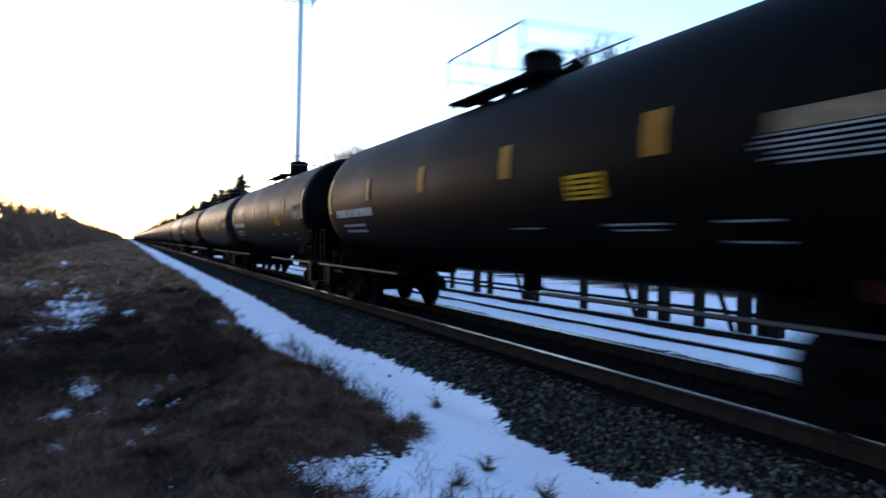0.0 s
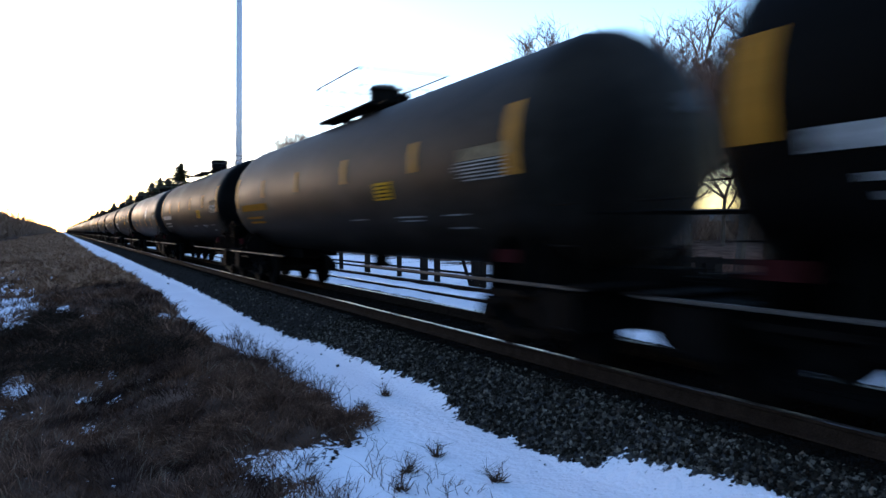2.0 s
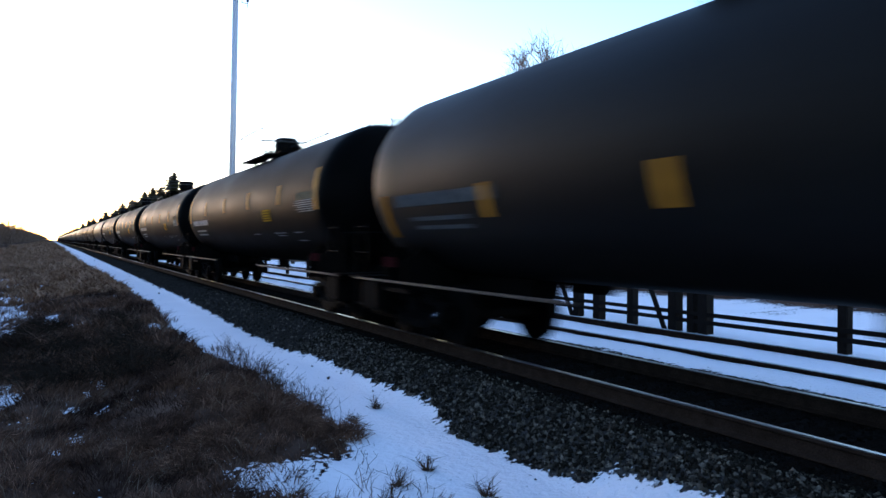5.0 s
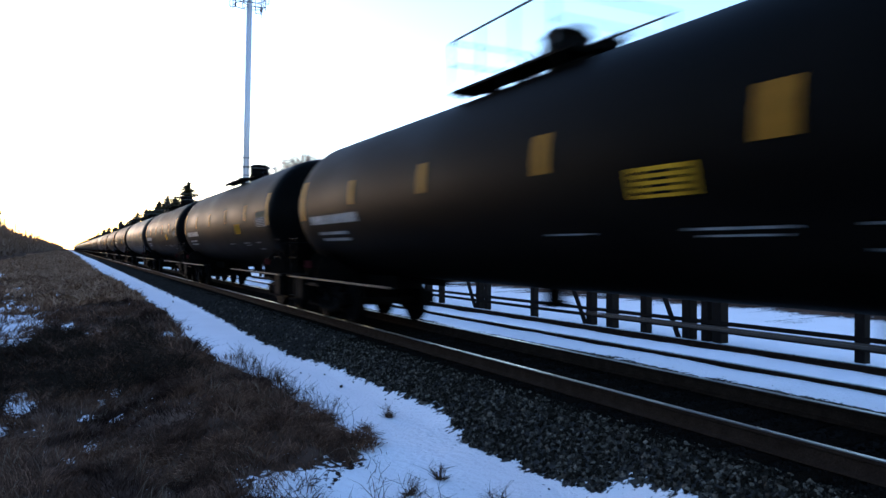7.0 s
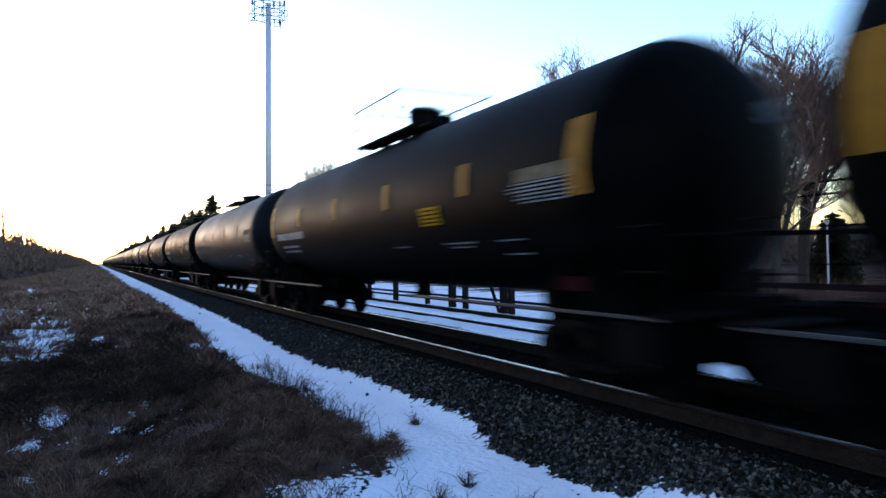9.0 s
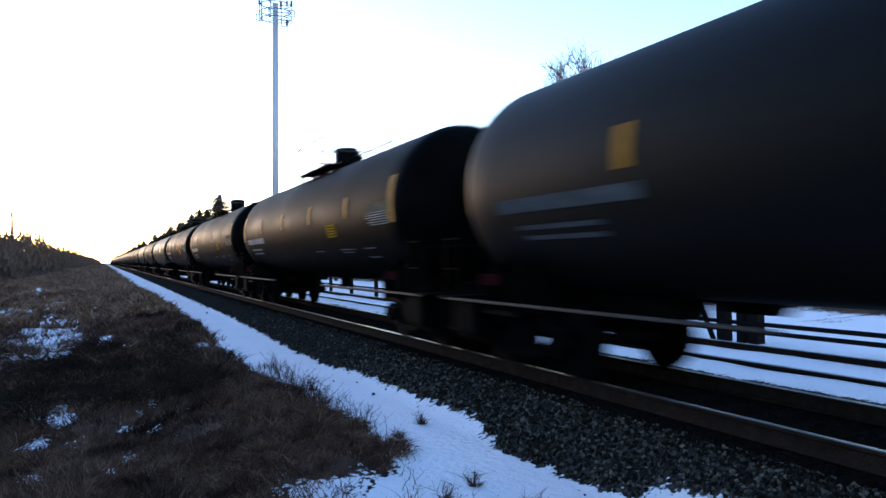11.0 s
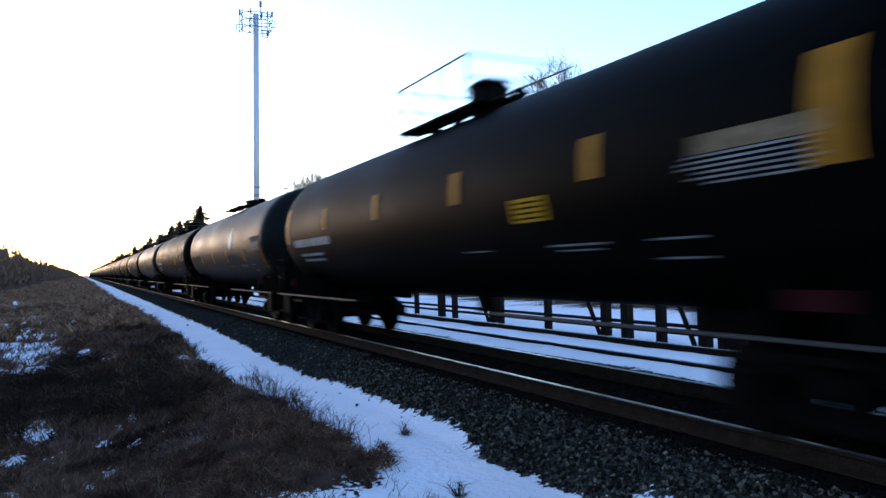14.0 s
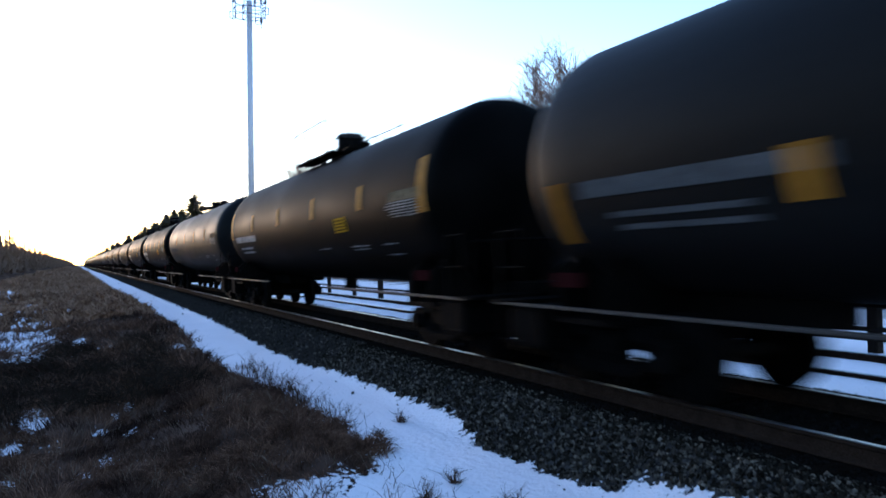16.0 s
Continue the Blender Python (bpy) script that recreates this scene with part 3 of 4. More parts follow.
for k, (a, low, high, wide) in enumerate(((0.1, -2.3, 0.6, 0.13), (0.75, -3.0, -1.5, 0.16), (1.2, -1.9, 0.9, 0.10), (2.0, -1.9, 0.1, 0.07), (2.6, -2.0, 0.9, 0.06), (3.1, -2.5, 0.5, 0.12), (3.7, -2.3, 0.0, 0.06), (4.4, -2.1, 0.2, 0.08), (5.0, -1.2, 1.2, 0.15), (5.5, -2.6, 0.1, 0.10))):
    bm = bmesh.new()
    x, y = 1.95 * math.cos(a), 1.6 * math.sin(a)
    rod(bm, (x, y, MT + low), (x, y, MT + high), 0.05, seg=6)
    box(bm, x - wide, y - wide, MT + high - 0.75, x + wide, y + wide, MT + high - 0.1, 0.02)
    part("antenna", bm, M_ANTENNA, mast)
for side, low in ((-1, -2.35), (1, -2.9), (1, -1.6)):
    bm = bmesh.new()
    x = side * (1.95 if low > -2.8 else 1.1)
    for a, b in (((x - 0.35, low), (x + 0.35, low)), ((x + 0.35, low), (x + 0.35, low + 0.8)), ((x - 0.35, low), (x - 0.35, low + 0.8)), ((x - 0.35, low + 0.8), (x + 0.35, low + 0.8))):
        rod(bm, (a[0], -0.3, MT + a[1]), (b[0], -0.3, MT + b[1]), 0.05, seg=6)
    part("bracket", bm, M_ANTENNA, mast)


# ---- siding behind the train ----
siding = tagged(new("siding_track"), "snow-covered siding with two half-buried rusty rails", "railway track", kind="structure")
for x, z in ((10.0, -0.33), (11.5, -0.28)):
    r = new("rail", rail_me)
    r.location, r.parent = (x, 0, z), siding

# ---- fence ----
fence = tagged(new("wooden_fence"), "dark weathered wooden fence with posts and braces in the snow", "fence")
FENCE_X = 12.5
for y in (7.6, 10.7, 11.05, 11.56, 12.92, 14.13, 14.95, 17.6, 20.3, 20.8, 23.6, 24.7, 27.0, 30.5, 34, 38, 42, 47, 52):
    bm = bmesh.new()
    w = 0.085 + 0.04 * ((y * 7) % 1)
    box(bm, FENCE_X - w, y - w, -0.55, FENCE_X + w, y + w, 0.92, 0.012)
    part("post", bm, M_WOOD, fence)
for y, d in ((11.75, 0.65), (15.05, 0.75), (20.9, 0.8)):
    bm = bmesh.new()
    rod(bm, (FENCE_X - 0.1, y, -0.5), (FENCE_X - 0.1, y + d, 0.85), 0.06, seg=6)
    part("brace", bm, M_WOOD, fence)
for z, hgt in ((-0.16, 0.09), (0.01, 0.09), (0.84, 0.12)):
    bm = bmesh.new()
    box(bm, FENCE_X - 0.12, 5, z - hgt / 2, FENCE_X - 0.08, 60, z + hgt / 2, 0.006)
    part("board", bm, M_WOOD, fence)


# ---- plants ----
def sticks(segments, sides=3):
    """Tapered prisms for a list of (start, end, radius, radius)."""
    v, f = [], []
    for a, b, r0, r1 in segments:
        d = b - a
        if d.length < 1e-5:
            continue
        d.normalize()
        u = d.orthogonal().normalized()
        w = d.cross(u)
        k = len(v)
        for p, r in ((a, r0), (b, r1)):
            for i in range(sides):
                t = 2 * math.pi * i / sides
                v.append(p + u * (r * math.cos(t)) + w * (r * math.sin(t)))
        for i in range(sides):
            j = (i + 1) % sides
            f.append((k + i, k + j, k + sides + j, k + sides + i))
    return v, f


def bare_tree(seed, height, spread=0.75, stem=0.30):
    rng = random.Random(seed)
    big, small = [], []

    def grow(p, d, length, r, depth):
        n = 3 if depth < 5 else 2
        q, dd = p, d
        for i in range(n):
            dd = (dd + Vector((rng.uniform(-1, 1), rng.uniform(-1, 1), rng.uniform(-0.3, 0.6))) * 0.16).normalized()
            e = q + dd * (length / n)
            ra, rb = r * (1 - 0.3 * i / n), r * (1 - 0.3 * (i + 1) / n)
            (big if depth < 3 else small).append((q, e, ra, rb))
            q = e
            if depth < 5 and (i > 0 or depth > 0) and (depth < 2 or rng.random() < 0.72):
                side = Vector((rng.uniform(-1, 1), rng.uniform(-1, 1), rng.uniform(-0.1, 0.7))).normalized()
                grow(q, (dd * (1 - spread * 0.6) + side * spread).normalized(), length * rng.uniform(0.5, 0.72), r * 0.5, depth + 1)
        if depth >= 4:
            for _ in range(3):
                side = Vector((rng.uniform(-1, 1), rng.uniform(-1, 1), rng.uniform(-0.1, 0.7))).normalized()
                small.append((q, q + (dd * 0.6 + side * 0.8).normalized() * length * rng.uniform(0.5, 1.0), r * 0.4, r * 0.2))
        if depth < 5:
            for _ in range(2):
                side = Vector((rng.uniform(-1, 1), rng.uniform(-1, 1), rng.uniform(0, 0.6))).normalized()
                grow(q, (dd * 0.75 + side * spread * 0.7).normalized(), length * rng.uniform(0.55, 0.75), r * 0.6, depth + 1)

    grow(Vector((0, 0, -0.6)), Vector((0.03, 0.02, 1)), height * stem, height * 0.013, 0)
    top = max(s[1].z for s in big + small)
    k = height / top
    fix = lambda segs: [(a * k, b * k, max(r0 * k, 0.009), max(r1 * k, 0.005)) for a, b, r0, r1 in segs]
    tree = new("bare_tree")
    for nm, segs, m, sd in (("trunk", fix(big), M_BARK, 6), ("crown", fix(small), M_TWIG, 3)):
        v, f = sticks(segs, sd)
        o = new(nm, raw(nm, v, f, m))
        o.parent = tree
    return tagged(tree, "leafless winter tree with fine reddish twigs", "tree", "bare trees behind the railway")


def at_bearing(deg, d):
    return d * math.sin(radians(deg)), d * math.cos(radians(deg))


kinds = [bare_tree(41, 10.2, 0.88, 0.22), bare_tree(8, 14.0, 0.78), bare_tree(14, 11.2, 0.8), bare_tree(27, 12.8, 0.9, 0.24)]
spots = [(51.0, 31, 0, 0), (38.0, 42, 1, 40), (17.1, 63, 2, 10), (42.7, 40, 1, 130), (41.5, 38, 2, 75), (24.4, 52, 2, 200), (47.6, 36, 3, 150), (53.3, 37, 3, 20), (19.0, 70, 2, 80), (28, 56, 2, 300), (45.2, 36, 2, 250), (50, 74, 1, 280), (57.5, 92, 2, 30), (47, 80, 1, 60), (53, 96, 2, 110), (60, 98, 2, 210), (44, 76, 2, 15), (63, 90, 2, 95)]
seen = set()
for deg, d, k, turn in spots:
    x, y = at_bearing(deg, d)
    m = pose(x, y, -0.45, 0, 0, turn)
    if k in seen:
        copy_thing(kinds[k], m)
    else:
        kinds[k].matrix_world = m
        seen.add(k)


def conifer(seed, height):
    rng = random.Random(seed)
    tree = new("conifer")
    v, f = sticks([(Vector((0, 0, -0.6)), Vector((0, 0, height * 0.5)), 0.16, 0.10), (Vector((0, 0, height * 0.5)), Vector((0, 0, height)), 0.10, 0.015)], 6)
    o = new("trunk", raw("trunk", v, f, M_BARK))
    o.parent = tree
    v, f = [], []
    n = 30
    for j in range(n):
        z = height * (0.06 + 0.92 * j / (n - 1))
        for i in range(9):
            a = 2 * math.pi * (i + 0.5 * (j % 2)) / 9
            r = ((1 - z / height) ** 0.7 * height * 0.16 + 0.05) * rng.uniform(0.55, 1.3)
            v.append(Vector((r * math.cos(a), r * math.sin(a), z + rng.uniform(-0.1, 0.1))))
    for j in range(n - 1):
        for i in range(9):
            q = (i + 1) % 9
            f.append((j * 9 + i, j * 9 + q, (j + 1) * 9 + q, (j + 1) * 9 + i))
    z = height * 0.08
    while z < height * 0.99:
        reach = (1 - z / height) ** 0.6 * height * 0.29 * rng.uniform(0.7, 1.2) + 0.2
        for i in range(rng.randint(11, 16)):
            a = rng.uniform(0, 2 * math.pi)
            r = reach * rng.uniform(0.45, 1.2)
            d = Vector((math.cos(a), math.sin(a), 0))
            s = Vector((-d.y, d.x, 0))
            for j in range(6):
                t0 = j / 6
                c = Vector((0, 0, z)) + d * (r * (t0 + 0.08)) + Vector((0, 0, -r * 0.35 * t0 + 0.12 * r * t0 * t0))
                w = r * 0.6 * (1 - t0 * 0.65)
                for sgn in (-1, 1):
                    k = len(v)
                    droop = rng.uniform(-0.22, 0.02) * r
                    v += [c + d * (-0.10 * r), c + d * (0.14 * r), c + s * (sgn * w * rng.uniform(0.6, 1.2)) + d * (0.16 * r) + Vector((0, 0, droop - 0.10 * r))]
                    f.append((k, k + 1, k + 2))
                k = len(v)
                v += [c + d * (-0.10 * r), c + d * (0.2 * r), c + d * (0.05 * r) + Vector((0, 0, -0.30 * r * rng.uniform(0.5, 1)))]
                f.append((k, k + 1, k + 2))
        z += height * rng.uniform(0.016, 0.03)
    v += [Vector((0.05, 0, height * 0.97)), Vector((-0.05, 0, height * 0.97)), Vector((0, 0, height * 1.02))]
    f.append((len(v) - 3, len(v) - 2, len(v) - 1))
    o = new("crown", raw("crown", v, f, M_NEEDLE))
    o.parent = tree
    return tagged(tree, "tall dark green spruce standing behind the railway", "conifer tree", "conifers along the line")


firs = [conifer(1, 15.6), conifer(2, 15.0), conifer(5, 13.4)]
put = set()
for i, (x, y, k) in enumerate([(21.3, 148.5, 0), (20.3, 160, 2), (21.5, 183, 1), (22.5, 175, 2), (21.5, 201, 1), (20.5, 214, 2), (22, 228, 2), (22.5, 245, 1), (21.5, 267, 1), (21, 290, 2), (22, 320, 2), (21.5, 351, 1), (22, 400, 2), (21.5, 460, 1), (22, 530, 0), (21.5, 620, 1)]):
    m = pose(x, y, -0.4, 0, 0, i * 73)
    if k in put:
        copy_thing(firs[k], m)
    else:
        firs[k].matrix_world = m
        put.add(k)
thuja = conifer(9, 3.7)
x, y = at_bearing(55.1, 39.6)
thuja.matrix_world = pose(x, y, -0.4)
tagged(thuja, "small dense cone-shaped evergreen beside a light pole", "conifer tree")

# light pole and house far behind the line
x, y = at_bearing(54.75, 38)
light_pole = tagged(new("light_pole"), "slim pale metal pole standing in the snow", "pole")
bm = bmesh.new()
rod(bm, (0, 0, -0.2), (0, 0, 3.0), 0.05, 0.035, seg=10)
part("shaft", bm, M_GALV, light_pole)
bm = bmesh.new()
rod(bm, (0, 0, 3.0), (0, 0, 3.18), 0.07, 0.1, seg=10)
part("cap", bm, M_GALV, light_pole)
light_pole.location = (x, y, -0.35)


def house(deg, d, w, turn):
    hs = new("house")
    bm = bmesh.new()
    box(bm, -w / 2, -4, -0.6, w / 2, 4, 2.5)
    part("wall", bm, M_BRICK, hs)
    bm = bmesh.new()
    vs = [bm.verts.new(p) for p in ((-w / 2 - 0.4, -4.5, 2.5), (w / 2 + 0.4, -4.5, 2.5), (w / 2 + 0.4, 4.5, 2.5), (-w / 2 - 0.4, 4.5, 2.5), (-w / 2 - 0.4, 0, 4.3), (w / 2 + 0.4, 0, 4.3))]
    for f in ((0, 1, 5, 4), (2, 3, 4, 5), (0, 4, 3), (1, 2, 5), (0, 3, 2, 1)):
        bm.faces.new([vs[i] for i in f])
    part("roof", bm, M_ROOF, hs)
    for i in range(int(w / 3)):
        bm = bmesh.new()
        xx = -w / 2 + 1.5 + i * 3
        box(bm, xx - 0.5, -4.06, 0.8, xx + 0.5, -3.98, 2.0)
        part("window", bm, M_STEEL, hs)
    x, y = at_bearing(deg, d)
    hs.matrix_world = pose(x, y, -0.3, 0, 0, turn)
    return tagged(hs, "low brown house with a dark roof, far off", "house")


house(60, 95, 15, -40)
house(50, 110, 14, -50)

def tube(name, pts, r, material, seg=6):
    """One unbroken cable along a row of points."""
    v = [(p[0] + r * math.cos(2 * math.pi * i / seg), p[1], p[2] + r * math.sin(2 * math.pi * i / seg)) for p in pts for i in range(seg)]
    f = [(j * seg + i, j * seg + (i + 1) % seg, (j + 1) * seg + (i + 1) % seg, (j + 1) * seg + i) for j in range(len(pts) - 1) for i in range(seg)]
    return raw(name, v, f, material, True)


# overhead cables in the gap of the cars
for z in (4.4, 3.85):
    pts = [(28.0 + 0.02 * y, y, z + 0.0008 * (y - 25) ** 2) for y in range(-20, 75, 5)]
    tagged(new("overhead_cable", tube("overhead_cable", pts, 0.05, M_STEEL)), "black overhead cable bundle beyond the railway", "cable", "overhead cables")

# pole line on the bank
for i, y in enumerate((63.5, 106, 148.6, 191, 234, 277)):
    p = tagged(new("utility_pole"), "weathered wooden utility pole on the bank", "utility pole", "pole line")
    bm = bmesh.new()
    rod(bm, (0, 0, 0), (0, 0, 7.4), 0.14, 0.1, seg=10)
    part("shaft", bm, M_WOOD, p)
    bm = bmesh.new()
    box(bm, -0.9, -0.06, 6.6, 0.9, 0.06, 6.74, 0.01)
    part("crossarm", bm, M_WOOD, p)
    p.location = (-10.6, y, 1.2)
for x in (-11.3, -9.9):
    pts = [(x, 21 + 42.5 * (i / 8), 7.95 - 0.8 * (1 - (2 * (i % 8) / 8 - 1) ** 2)) for i in range(49)]
    tagged(new("pole_wire", tube("pole_wire", pts, 0.02, M_GALV, 4)), "thin wire strung between the wooden poles", "cable", "pole wires")


def thicket():
    """Bare bushes along the bank, with unseen ones added beside and behind the camera."""
    rng = random.Random(21)
    segs, v2, f2 = [], [], []
    for i in range(640):
        # every fifth bush is an added light block, keeping sky off the tanks
        y = 26 + (i / 640) ** 1.9 * 1900 + rng.uniform(-1, 1) if i % 5 else rng.uniform(-60, 30)
        x = -8.6 - abs(rng.gauss(0, 2.6))
        h = rng.uniform(3.8, 5.9) if y < 140 else rng.uniform(3.0, 4.6)
        h *= 1.0 + 0.5 * noise.noise((y * 0.03, 2.0, 0.4)) + 0.3 * noise.noise((y * 0.11, 5.0, 0.4))
        base = Vector((x, y, ground_z(x, y) - 0.1))
        for j in range(26):
            t = base + Vector((rng.uniform(-1.2, 1.2), rng.uniform(-1.6, 1.6), rng.random() ** 1.3 * h * 0.72))
            e = t + Vector((rng.uniform(-0.5, 0.5), rng.uniform(-0.7, 0.7), rng.uniform(0.5, 1.3)))
            w = rng.uniform(0.06, 0.2) + 0.0005 * abs(y)
            n0 = len(v2)
            v2.extend((t - Vector((w * 0.5, w, 0)), t + Vector((w, -w * 0.4, 0)), e))
            f2.append((n0, n0 + 1, n0 + 2))
        for j in range(7):
            d = Vector((rng.uniform(-0.6, 0.6), rng.uniform(-0.6, 0.6), 1)).normalized()
            p, r = base, 0.03
            for k in range(4):
                d = (d + Vector((rng.uniform(-1, 1), rng.uniform(-1, 1), 0.2)) * 0.2).normalized()
                q = p + d * (h / 4)
                segs.append((p, q, r, r * 0.7))
                for m in range(7):
                    t = p.lerp(q, rng.random())
                    e = t + (d + Vector((rng.uniform(-1, 1), rng.uniform(-1, 1), rng.uniform(-0.2, 0.8))) * 0.9).normalized() * rng.uniform(0.25, 0.8)
                    w = 0.014 + 0.00016 * abs(y)
                    n0 = len(v2)
                    o = Vector((w, w * 0.5, 0))
                    v2.extend((t - o, t + o, e))
                    f2.append((n0, n0 + 1, n0 + 2))
                p, r = q, r * 0.7
    v, f = sticks(segs, 3)
    k = len(v)
    return raw("thicket", v + v2, f + [(a + k, b + k, c + k) for a, b, c in f2], M_HEDGE)


def far_trees():
    """A thin belt of bare trees and shrubs at the edge of the fields."""
    rng = random.Random(55)
    v, f = [], []
    for i in range(1500):
        a = radians(rng.uniform(34, 72))
        d = rng.uniform(84, 125)
        base = Vector((d * math.sin(a), d * math.cos(a), -0.3))
        h = rng.uniform(2.5, 5.5) + 2.0 * noise.noise((a * 25, 0.3, 0.7))
        for j in range(14):
            t = base + Vector((rng.uniform(-1, 1), rng.uniform(-1, 1), rng.random() * h * 0.7))
            e = t + Vector((rng.uniform(-0.9, 0.9), rng.uniform(-0.9, 0.9), rng.uniform(0.5, 1.6)))
            w = rng.uniform(0.03, 0.09)
            k = len(v)
            v += [t - Vector((w, w * 0.5, 0)), t + Vector((w, -w * 0.5, 0)), e]
            f.append((k, k + 1, k + 2))
    return raw("far_trees", v, f, M_HEDGE)


tagged(new("far_trees", far_trees()), "distant belt of leafless trees and shrubs", "trees", kind="stuff")


def brush():
    """Low dark brush at the far edge of the snow."""
    rng = random.Random(77)
    v, f = [], []
    for i in range(9000):
        x = rng.uniform(21.5, 30)
        y = rng.uniform(6, 90)
        z = ground_z(x, y) - 0.05
        h = rng.uniform(0.4, 1.15)
        a = rng.uniform(0, 6.28)
        w = 0.03
        k = len(v)
        v += [(x - w, y - w, z), (x + w, y + w, z), (x + math.cos(a) * h * 0.5, y + math.sin(a) * h * 0.5, z + h)]
        f.append((k, k + 1, k + 2))
    return raw("brush", v, f, M_TWIG)


tagged(new("brush", brush()), "low bare brush along the far edge of the snow", "bushes", kind="stuff")
tagged(new("thicket", thicket()), "tangled leafless bushes along the bank, some added out of view to block sky light", "bushes", kind="stuff")


def blades(name, count, x0, x1, y0, y1, hmin, hmax, width, seed, material, edge=False):
    rng = np.random.default_rng(seed)
    V, F = [], []
    made = tries = 0
    while made < count and tries < count * 6:
        tries += 1
        cx, cy = rng.uniform(x0, x1), y0 + (y1 - y0) * rng.random() ** 1.35
        if snow_at(cx, cy) > 0.35 and rng.random() > (0.03 if cx > 2.0 else 0.4):
            continue
        dens = noise.noise((cx * 0.8, cy * 0.55, 3.3)) + 0.6 * noise.noise((cx * 2.7, cy * 2.0, 8.3))
        if dens < -0.32 and rng.random() > 0.75:
            continue
        lean0 = 2 * math.pi * noise.noise((cx * 0.5, cy * 0.4, 11.0)) * 2
        hh = 0.65 + 0.7 * max(0, dens + 0.3)
        for _ in range(6):
            x, y = cx + rng.normal(0, 0.05), cy + rng.normal(0, 0.06)
            h = rng.uniform(hmin, hmax) * hh
            if x > 2.6:
                h *= 0.6
            z = ground_z(x, y) - 0.01
            a = lean0 + rng.normal(0, 1.1)
            ln = h * rng.uniform(0.4, 1.9)
            dx, dy = math.cos(a) * ln, math.sin(a) * ln
            b = rng.uniform(0, math.pi)
            wx, wy = math.cos(b) * width, math.sin(b) * width
            k = len(V)
            V += [(x - wx, y - wy, z), (x + wx, y + wy, z), (x + dx * 0.4 + wx * 0.7, y + dy * 0.4 + wy * 0.7, z + h * 0.62), (x + dx * 0.4 - wx * 0.7, y + dy * 0.4 - wy * 0.7, z + h * 0.62), (x + dx, y + dy, z + h * rng.uniform(0.7, 1.0))]
            F += [(k, k + 1, k + 2, k + 3), (k + 3, k + 2, k + 4)]
            made += 1
    return tagged(new(name, raw(name, V, F, material)), "matted dry brown winter grass on the bank", "grass", kind="stuff")


blades("dry_grass", 70000, -4.5, 3.0, 4.6, 15, 0.08, 0.24, 0.0045, 1, M_GRASS)
blades("dry_grass", 12000, -5, 2.6, -4, 5, 0.08, 0.22, 0.005, 12, M_GRASS)
blades("dry_grass", 58000, -9, 3.0, 14, 66, 0.12, 0.36, 0.011, 2, M_GRASS)
blades("dry_grass", 34000, -7.5, 3.0, 32, 170, 0.2, 0.5, 0.04, 3, M_FIELD)
blades("dry_grass", 16000, -7.5, 2.9, 165, 700, 0.3, 0.7, 0.14, 6, M_FIELD)
blades("dry_grass", 3500, -5, 2.95, 5, 24, 0.15, 0.34, 0.004, 4, M_STRAW)


def ditch_brush():
    """Low dark weeds that fill the ditch."""
    rng = random.Random(91)
    segs = []
    for i in range(5200):
        y = 12.5 + 10 * rng.random()
        x = rng.uniform(-5.5, 2.2) - 0.06 * (y - 12)
        if snow_at(x, y) > 0.4 or noise.noise((x * 0.6, y * 0.35, 14.0)) < -0.15:
            continue
        p = Vector((x, y, ground_z(x, y) - 0.02))
        h = rng.uniform(0.15, 0.42)
        q = p + Vector((rng.gauss(0, 0.3) * h, rng.gauss(0, 0.3) * h, h * 0.6))
        segs.append((p, q, 0.007, 0.005))
        for _ in range(4):
            e = q + Vector((rng.gauss(0, 0.5) * h, rng.gauss(0, 0.5) * h, rng.uniform(0.0, 0.45) * h))
            segs.append((q.lerp(p, rng.random() * 0.5), e, 0.005, 0.003))
    v, f = sticks(segs, 3)
    return raw("ditch_brush", v, f, M_DITCH)


tagged(new("ditch_brush", ditch_brush()), "tangled dark dead weeds filling the ditch", "weeds", kind="stuff")


def tuft(x, y, r, h, count, seed):
    """One thick tussock."""
    rng = random.Random(seed)
    segs = []
    for _ in range(count):
        a, q = rng.uniform(0, 6.28), r * rng.random() ** 0.6
        p = Vector((x + math.cos(a) * q, y + math.sin(a) * q * 1.3, 0))
        p.z = ground_z(p.x, p.y) - 0.02
        hh = h * rng.uniform(0.4, 1.0) * (1.1 - 0.6 * q / r)
        m = p + Vector((math.cos(a) * hh * 0.3 + rng.gauss(0, 0.03), math.sin(a) * hh * 0.3 + rng.gauss(0, 0.03), hh * 0.7))
        e = m + Vector((math.cos(a) * hh * 0.5 + rng.gauss(0, 0.04), math.sin(a) * hh * 0.5 + rng.gauss(0, 0.04), hh * rng.uniform(-0.1, 0.3)))
        segs += [(p, m, 0.004, 0.003), (m, e, 0.003, 0.001)]
    v, f = sticks(segs, 3)
    tagged(new("grass_tuft", raw("grass_tuft", v, f, M_GRASS)), "thick brown tussock of dead grass at the snow's edge", "grass tuft", "grass tufts")


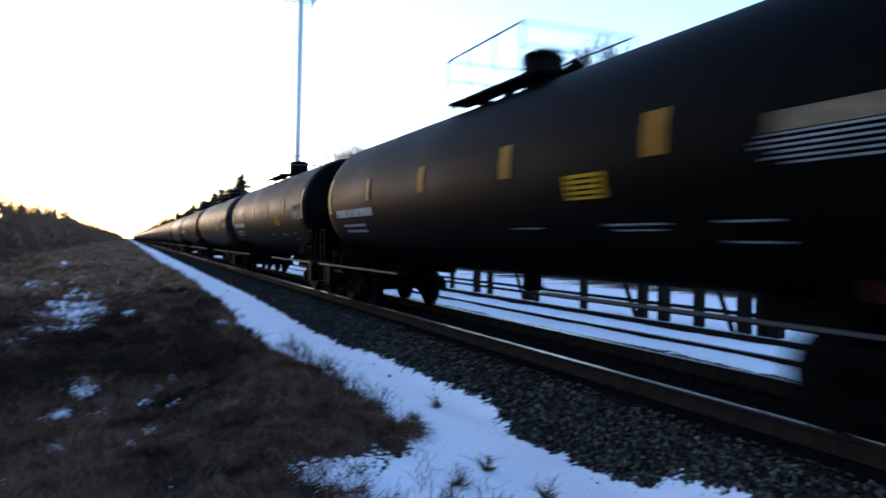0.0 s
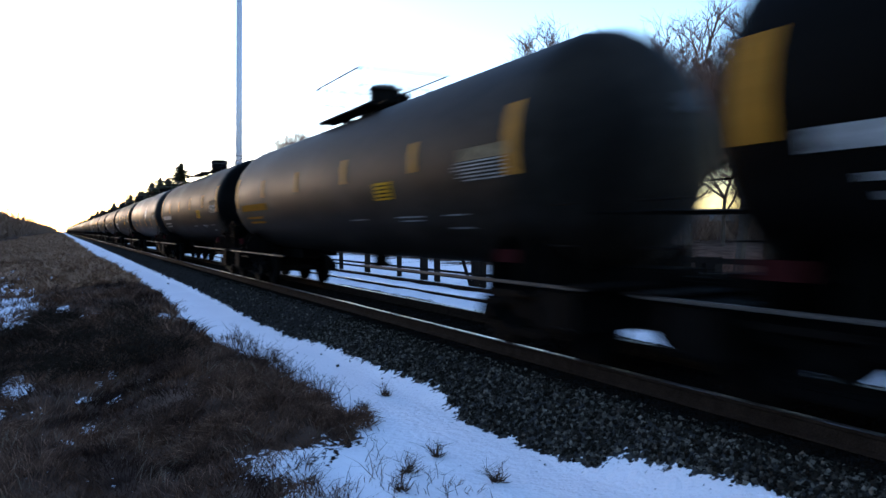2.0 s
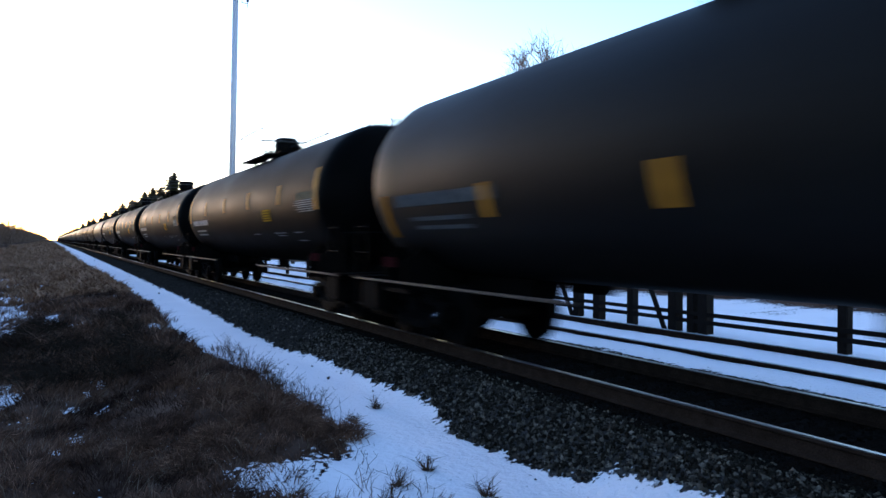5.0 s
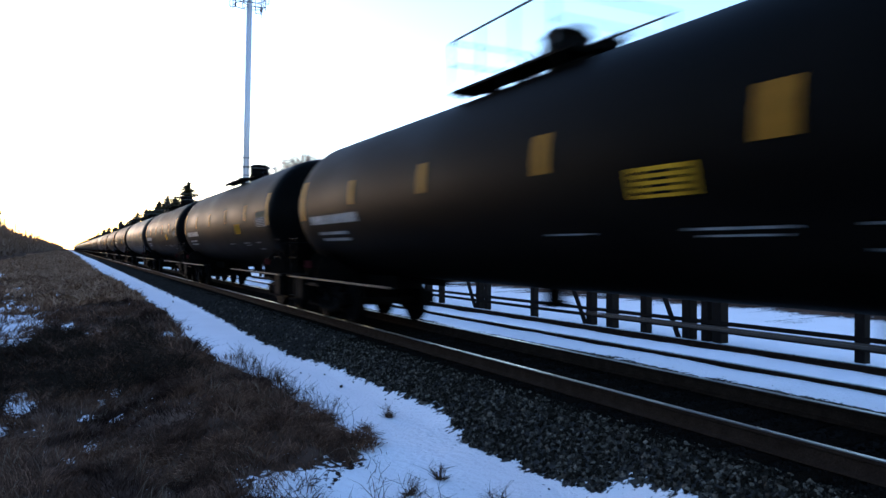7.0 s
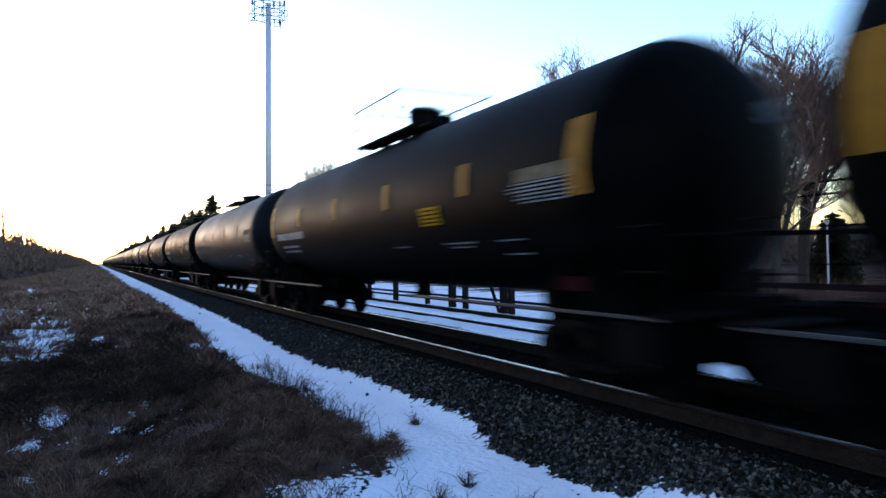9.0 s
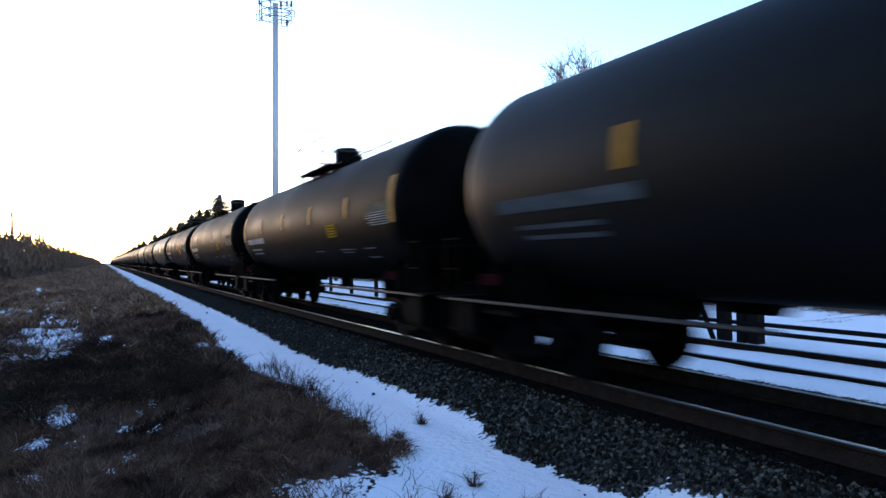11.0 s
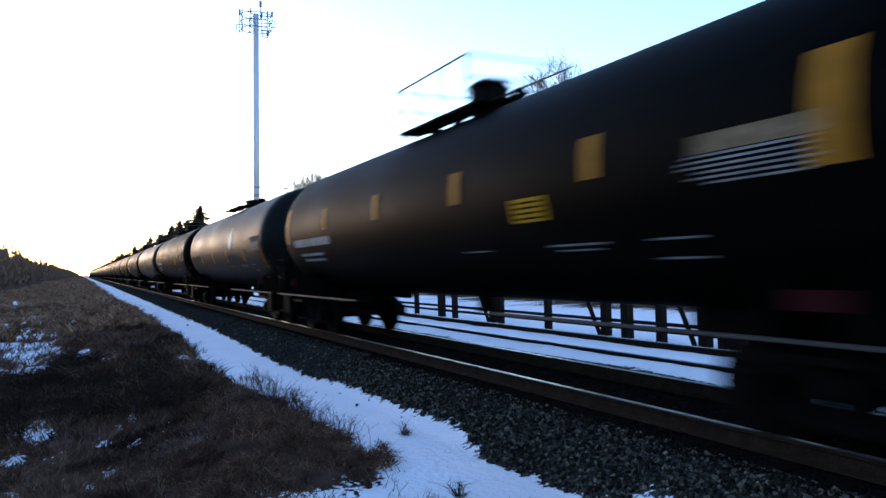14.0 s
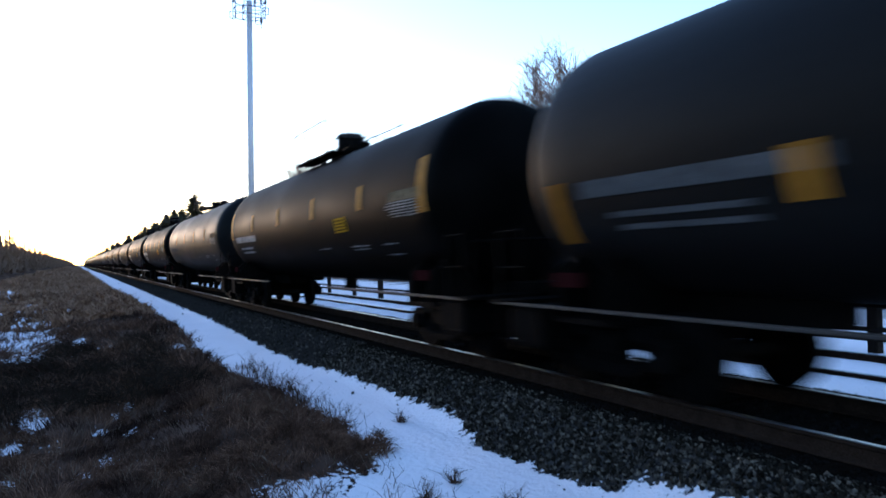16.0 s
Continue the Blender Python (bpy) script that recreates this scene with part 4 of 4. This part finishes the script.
for i, (x, y, r, h) in enumerate([(2.82, 7.5, 0.26, 0.26), (2.55, 7.9, 0.3, 0.24), (2.7, 8.6, 0.26, 0.28), (2.35, 8.4, 0.35, 0.26), (1.6, 8.0, 0.4, 0.26), (2.6, 9.5, 0.3, 0.28), (1.9, 9.6, 0.4, 0.3), (1.1, 9.2, 0.4, 0.24), (2.5, 11.2, 0.35, 0.3), (1.7, 11.6, 0.45, 0.32), (-0.3, 15.5, 0.5, 0.35), (0.9, 15.8, 0.5, 0.35), (-1.3, 18.5, 0.7, 0.4), (0.5, 19.5, 0.7, 0.4), (2.1, 14.6, 0.4, 0.34), (1.2, 7.6, 0.35, 0.22), (0.8, 8.6, 0.3, 0.2), (-0.8, 10.3, 0.4, 0.26)]):
    tuft(x, y, r, h, 620, 400 + i)


def stalks():
    rng = random.Random(4)
    segs = []
    for i in range(300):
        if i < 240:
            x, y = 2.9 + rng.gauss(0, 0.08), rng.uniform(8, 14.5)
        else:
            x, y = rng.uniform(1.0, 3.0), rng.uniform(4.9, 6.6)
        h = rng.uniform(0.15, 0.42) if i < 240 else rng.uniform(0.06, 0.2)
        p = Vector((x, y, ground_z(x, y) - 0.02))
        q = p + Vector((rng.gauss(0, 0.14) * h, rng.gauss(0, 0.14) * h, h * 0.6))
        e = q + Vector((rng.gauss(0, 0.25) * h, rng.gauss(0, 0.25) * h, h * 0.4))
        segs += [(p, q, 0.004, 0.003), (q, e, 0.003, 0.0015)]
        for _ in range(3):
            t = q.lerp(e, rng.random())
            segs.append((t, t + Vector((rng.gauss(0, 0.05), rng.gauss(0, 0.05), rng.uniform(0.02, 0.08))), 0.002, 0.001))
    v, f = sticks(segs, 3)
    return raw("dry_stalks", v, f, M_WEED)


tagged(new("dry_stalks", stalks()), "thin dry stalks along the edge of the snow", "weeds", kind="stuff")


def weed(x, y, h, seed):
    rng = random.Random(seed)
    segs = []
    for i in range(11):
        a = rng.uniform(0, 6.28)
        p = Vector((rng.gauss(0, 0.02), rng.gauss(0, 0.02), -0.03))
        d = Vector((math.cos(a) * rng.uniform(0.1, 0.9), math.sin(a) * rng.uniform(0.1, 0.9), 1)).normalized()
        hh = h * rng.uniform(0.4, 1.0)
        q = p + d * hh * 0.5
        e = q + (d + Vector((rng.gauss(0, 0.2), rng.gauss(0, 0.2), 0.1))).normalized() * hh * 0.5
        segs += [(p, q, 0.005, 0.0035), (q, e, 0.0035, 0.0015)]
        for _ in range(4):
            t = q.lerp(e, rng.random())
            segs.append((t, t + Vector((rng.gauss(0, 0.06), rng.gauss(0, 0.06), rng.uniform(0.02, 0.09))), 0.0025, 0.001))
    for i in range(40):
        a, r = rng.uniform(0, 6.28), rng.uniform(0, 0.04)
        p = Vector((math.cos(a) * r, math.sin(a) * r, -0.02))
        segs.append((p, p + Vector((rng.gauss(0, 0.05), rng.gauss(0, 0.05), rng.uniform(0.03, 0.10))), 0.006, 0.002))
    v, f = sticks(segs, 3)
    o = tagged(new("dry_weed", raw("dry_weed", v, f, M_WEED)), "dry brown weed sticking out of the snow", "weed", "weeds in the snow")
    o.location = (x, y, ground_z(x, y))


for i, (x, y, h) in enumerate([(3.15, 5.99, 0.34), (3.73, 8.52, 0.30), (2.73, 5.75, 0.34), (2.5, 5.4, 0.34), (3.3, 5.15, 0.3), (2.98, 10.5, 0.34), (3.2, 8.0, 0.2), (3.1, 11.6, 0.36)]):
    weed(x, y, h * 0.72, 30 + i)


# ---- ties and ballast ----
def tie_mesh():
    bm = bmesh.new()
    box(bm, -1.28, -0.11, -0.35, 1.28, 0.11, -0.193, 0.012)
    return mesh_of(bm, "tie", M_TIE)


tie_me = tie_mesh()
for i in range(240):
    o = new("tie", tie_me)
    o.parent = track
    o.location = (TRACK_MID + 0.03 * math.sin(i * 5.1), 1.5 + i * 0.52, 0)
    o.rotation_euler.z = 0.01 * math.sin(i * 3.7)


def ballast(seed, material, beds):
    rng = random.Random(seed)
    V, F = [], []
    octa = [(1, 0, 0), (-1, 0, 0), (0, 1, 0), (0, -1, 0), (0, 0, 1), (0, 0, -1)]
    fo = [(0, 2, 4), (2, 1, 4), (1, 3, 4), (3, 0, 4), (2, 0, 5), (1, 2, 5), (3, 1, 5), (0, 3, 5)]
    for n, x0, x1, y0, y1, s0, s1 in beds:
        for _ in range(n):
            x, y = rng.uniform(x0, x1), y0 + (y1 - y0) * rng.random() ** 1.3
            if x < 5 and snow_at(x, y) > 0.4 and rng.random() > 0.001:
                continue
            s = rng.uniform(s0, s1)
            z = ground_z(x, y) + s * rng.uniform(-0.2, 0.7)
            a, b, c = (rng.uniform(0.65, 1.25) * s for _ in range(3))
            R = Euler((rng.uniform(0, 6), rng.uniform(0, 6), rng.uniform(0, 6))).to_matrix()
            k = len(V)
            for p in octa:
                q = R @ Vector((p[0] * a * rng.uniform(0.8, 1.2), p[1] * b * rng.uniform(0.8, 1.2), p[2] * c * rng.uniform(0.7, 1.1)))
                V.append((x + q.x, y + q.y, z + q.z))
            F += [(k + i, k + j, k + m) for i, j, m in fo]
    return raw("ballast", V, F, material)


tagged(new("ballast", ballast(8, M_STONE, [(23500, 3.6, 5.15, 2.4, 14, 0.013, 0.034), (3500, 3.7, 5.2, 13.5, 26, 0.018, 0.036), (2500, 7.3, 8.2, 4, 30, 0.02, 0.04)])), "crushed grey ballast stones on the track shoulder", "gravel", kind="stuff")
tagged(new("ballast", ballast(7, M_PEBBLE, [(12000, 3.7, 5.2, 13.5, 45, 0.018, 0.042), (8000, 3.9, 5.2, 44, 130, 0.03, 0.065)])), "dull grey ballast along the far track shoulder", "gravel", kind="stuff")
# darker stones along the rails, coloured for the shade of the cars
tagged(new("ballast", ballast(9, M_SHADED, [(7800, 4.95, 5.42, 2.0, 30, 0.012, 0.03), (7500, 5.57, 6.91, 2.4, 30, 0.014, 0.032), (1500, 7.07, 7.5, 4, 30, 0.02, 0.04)])), "ballast stones between and beside the rails, coloured dark for the train's shade", "gravel", kind="stuff")

# ---- motion ----
def travelled(t):
    """Metres that the slowing train has rolled."""
    return -10.244 + 16.10 * t - 0.0435 * t * t


def motions():
    """The train rolls past towards the camera's side; wheels turn with it."""
    times = [i * 0.5 for i in range(33)]
    spins = [i / FPS for i in range(16 * FPS + 1)]
    turns = [-math.degrees(travelled(t) / 0.457) for t in spins]
    for k, car in cars.items():
        walk(car, [(t, pose(TRACK_MID, k * PITCH - travelled(t), 0)) for t in times])
        if k <= 16:
            for truck in car.children:
                if truck.name.startswith("truck"):
                    for w in truck.children:
                        if w.name.startswith("wheelset"):
                            y = w.location.y
                            walk(w, [(t, pose(0, y, 0.457, -a)) for t, a in zip(spins, turns)])


motions()
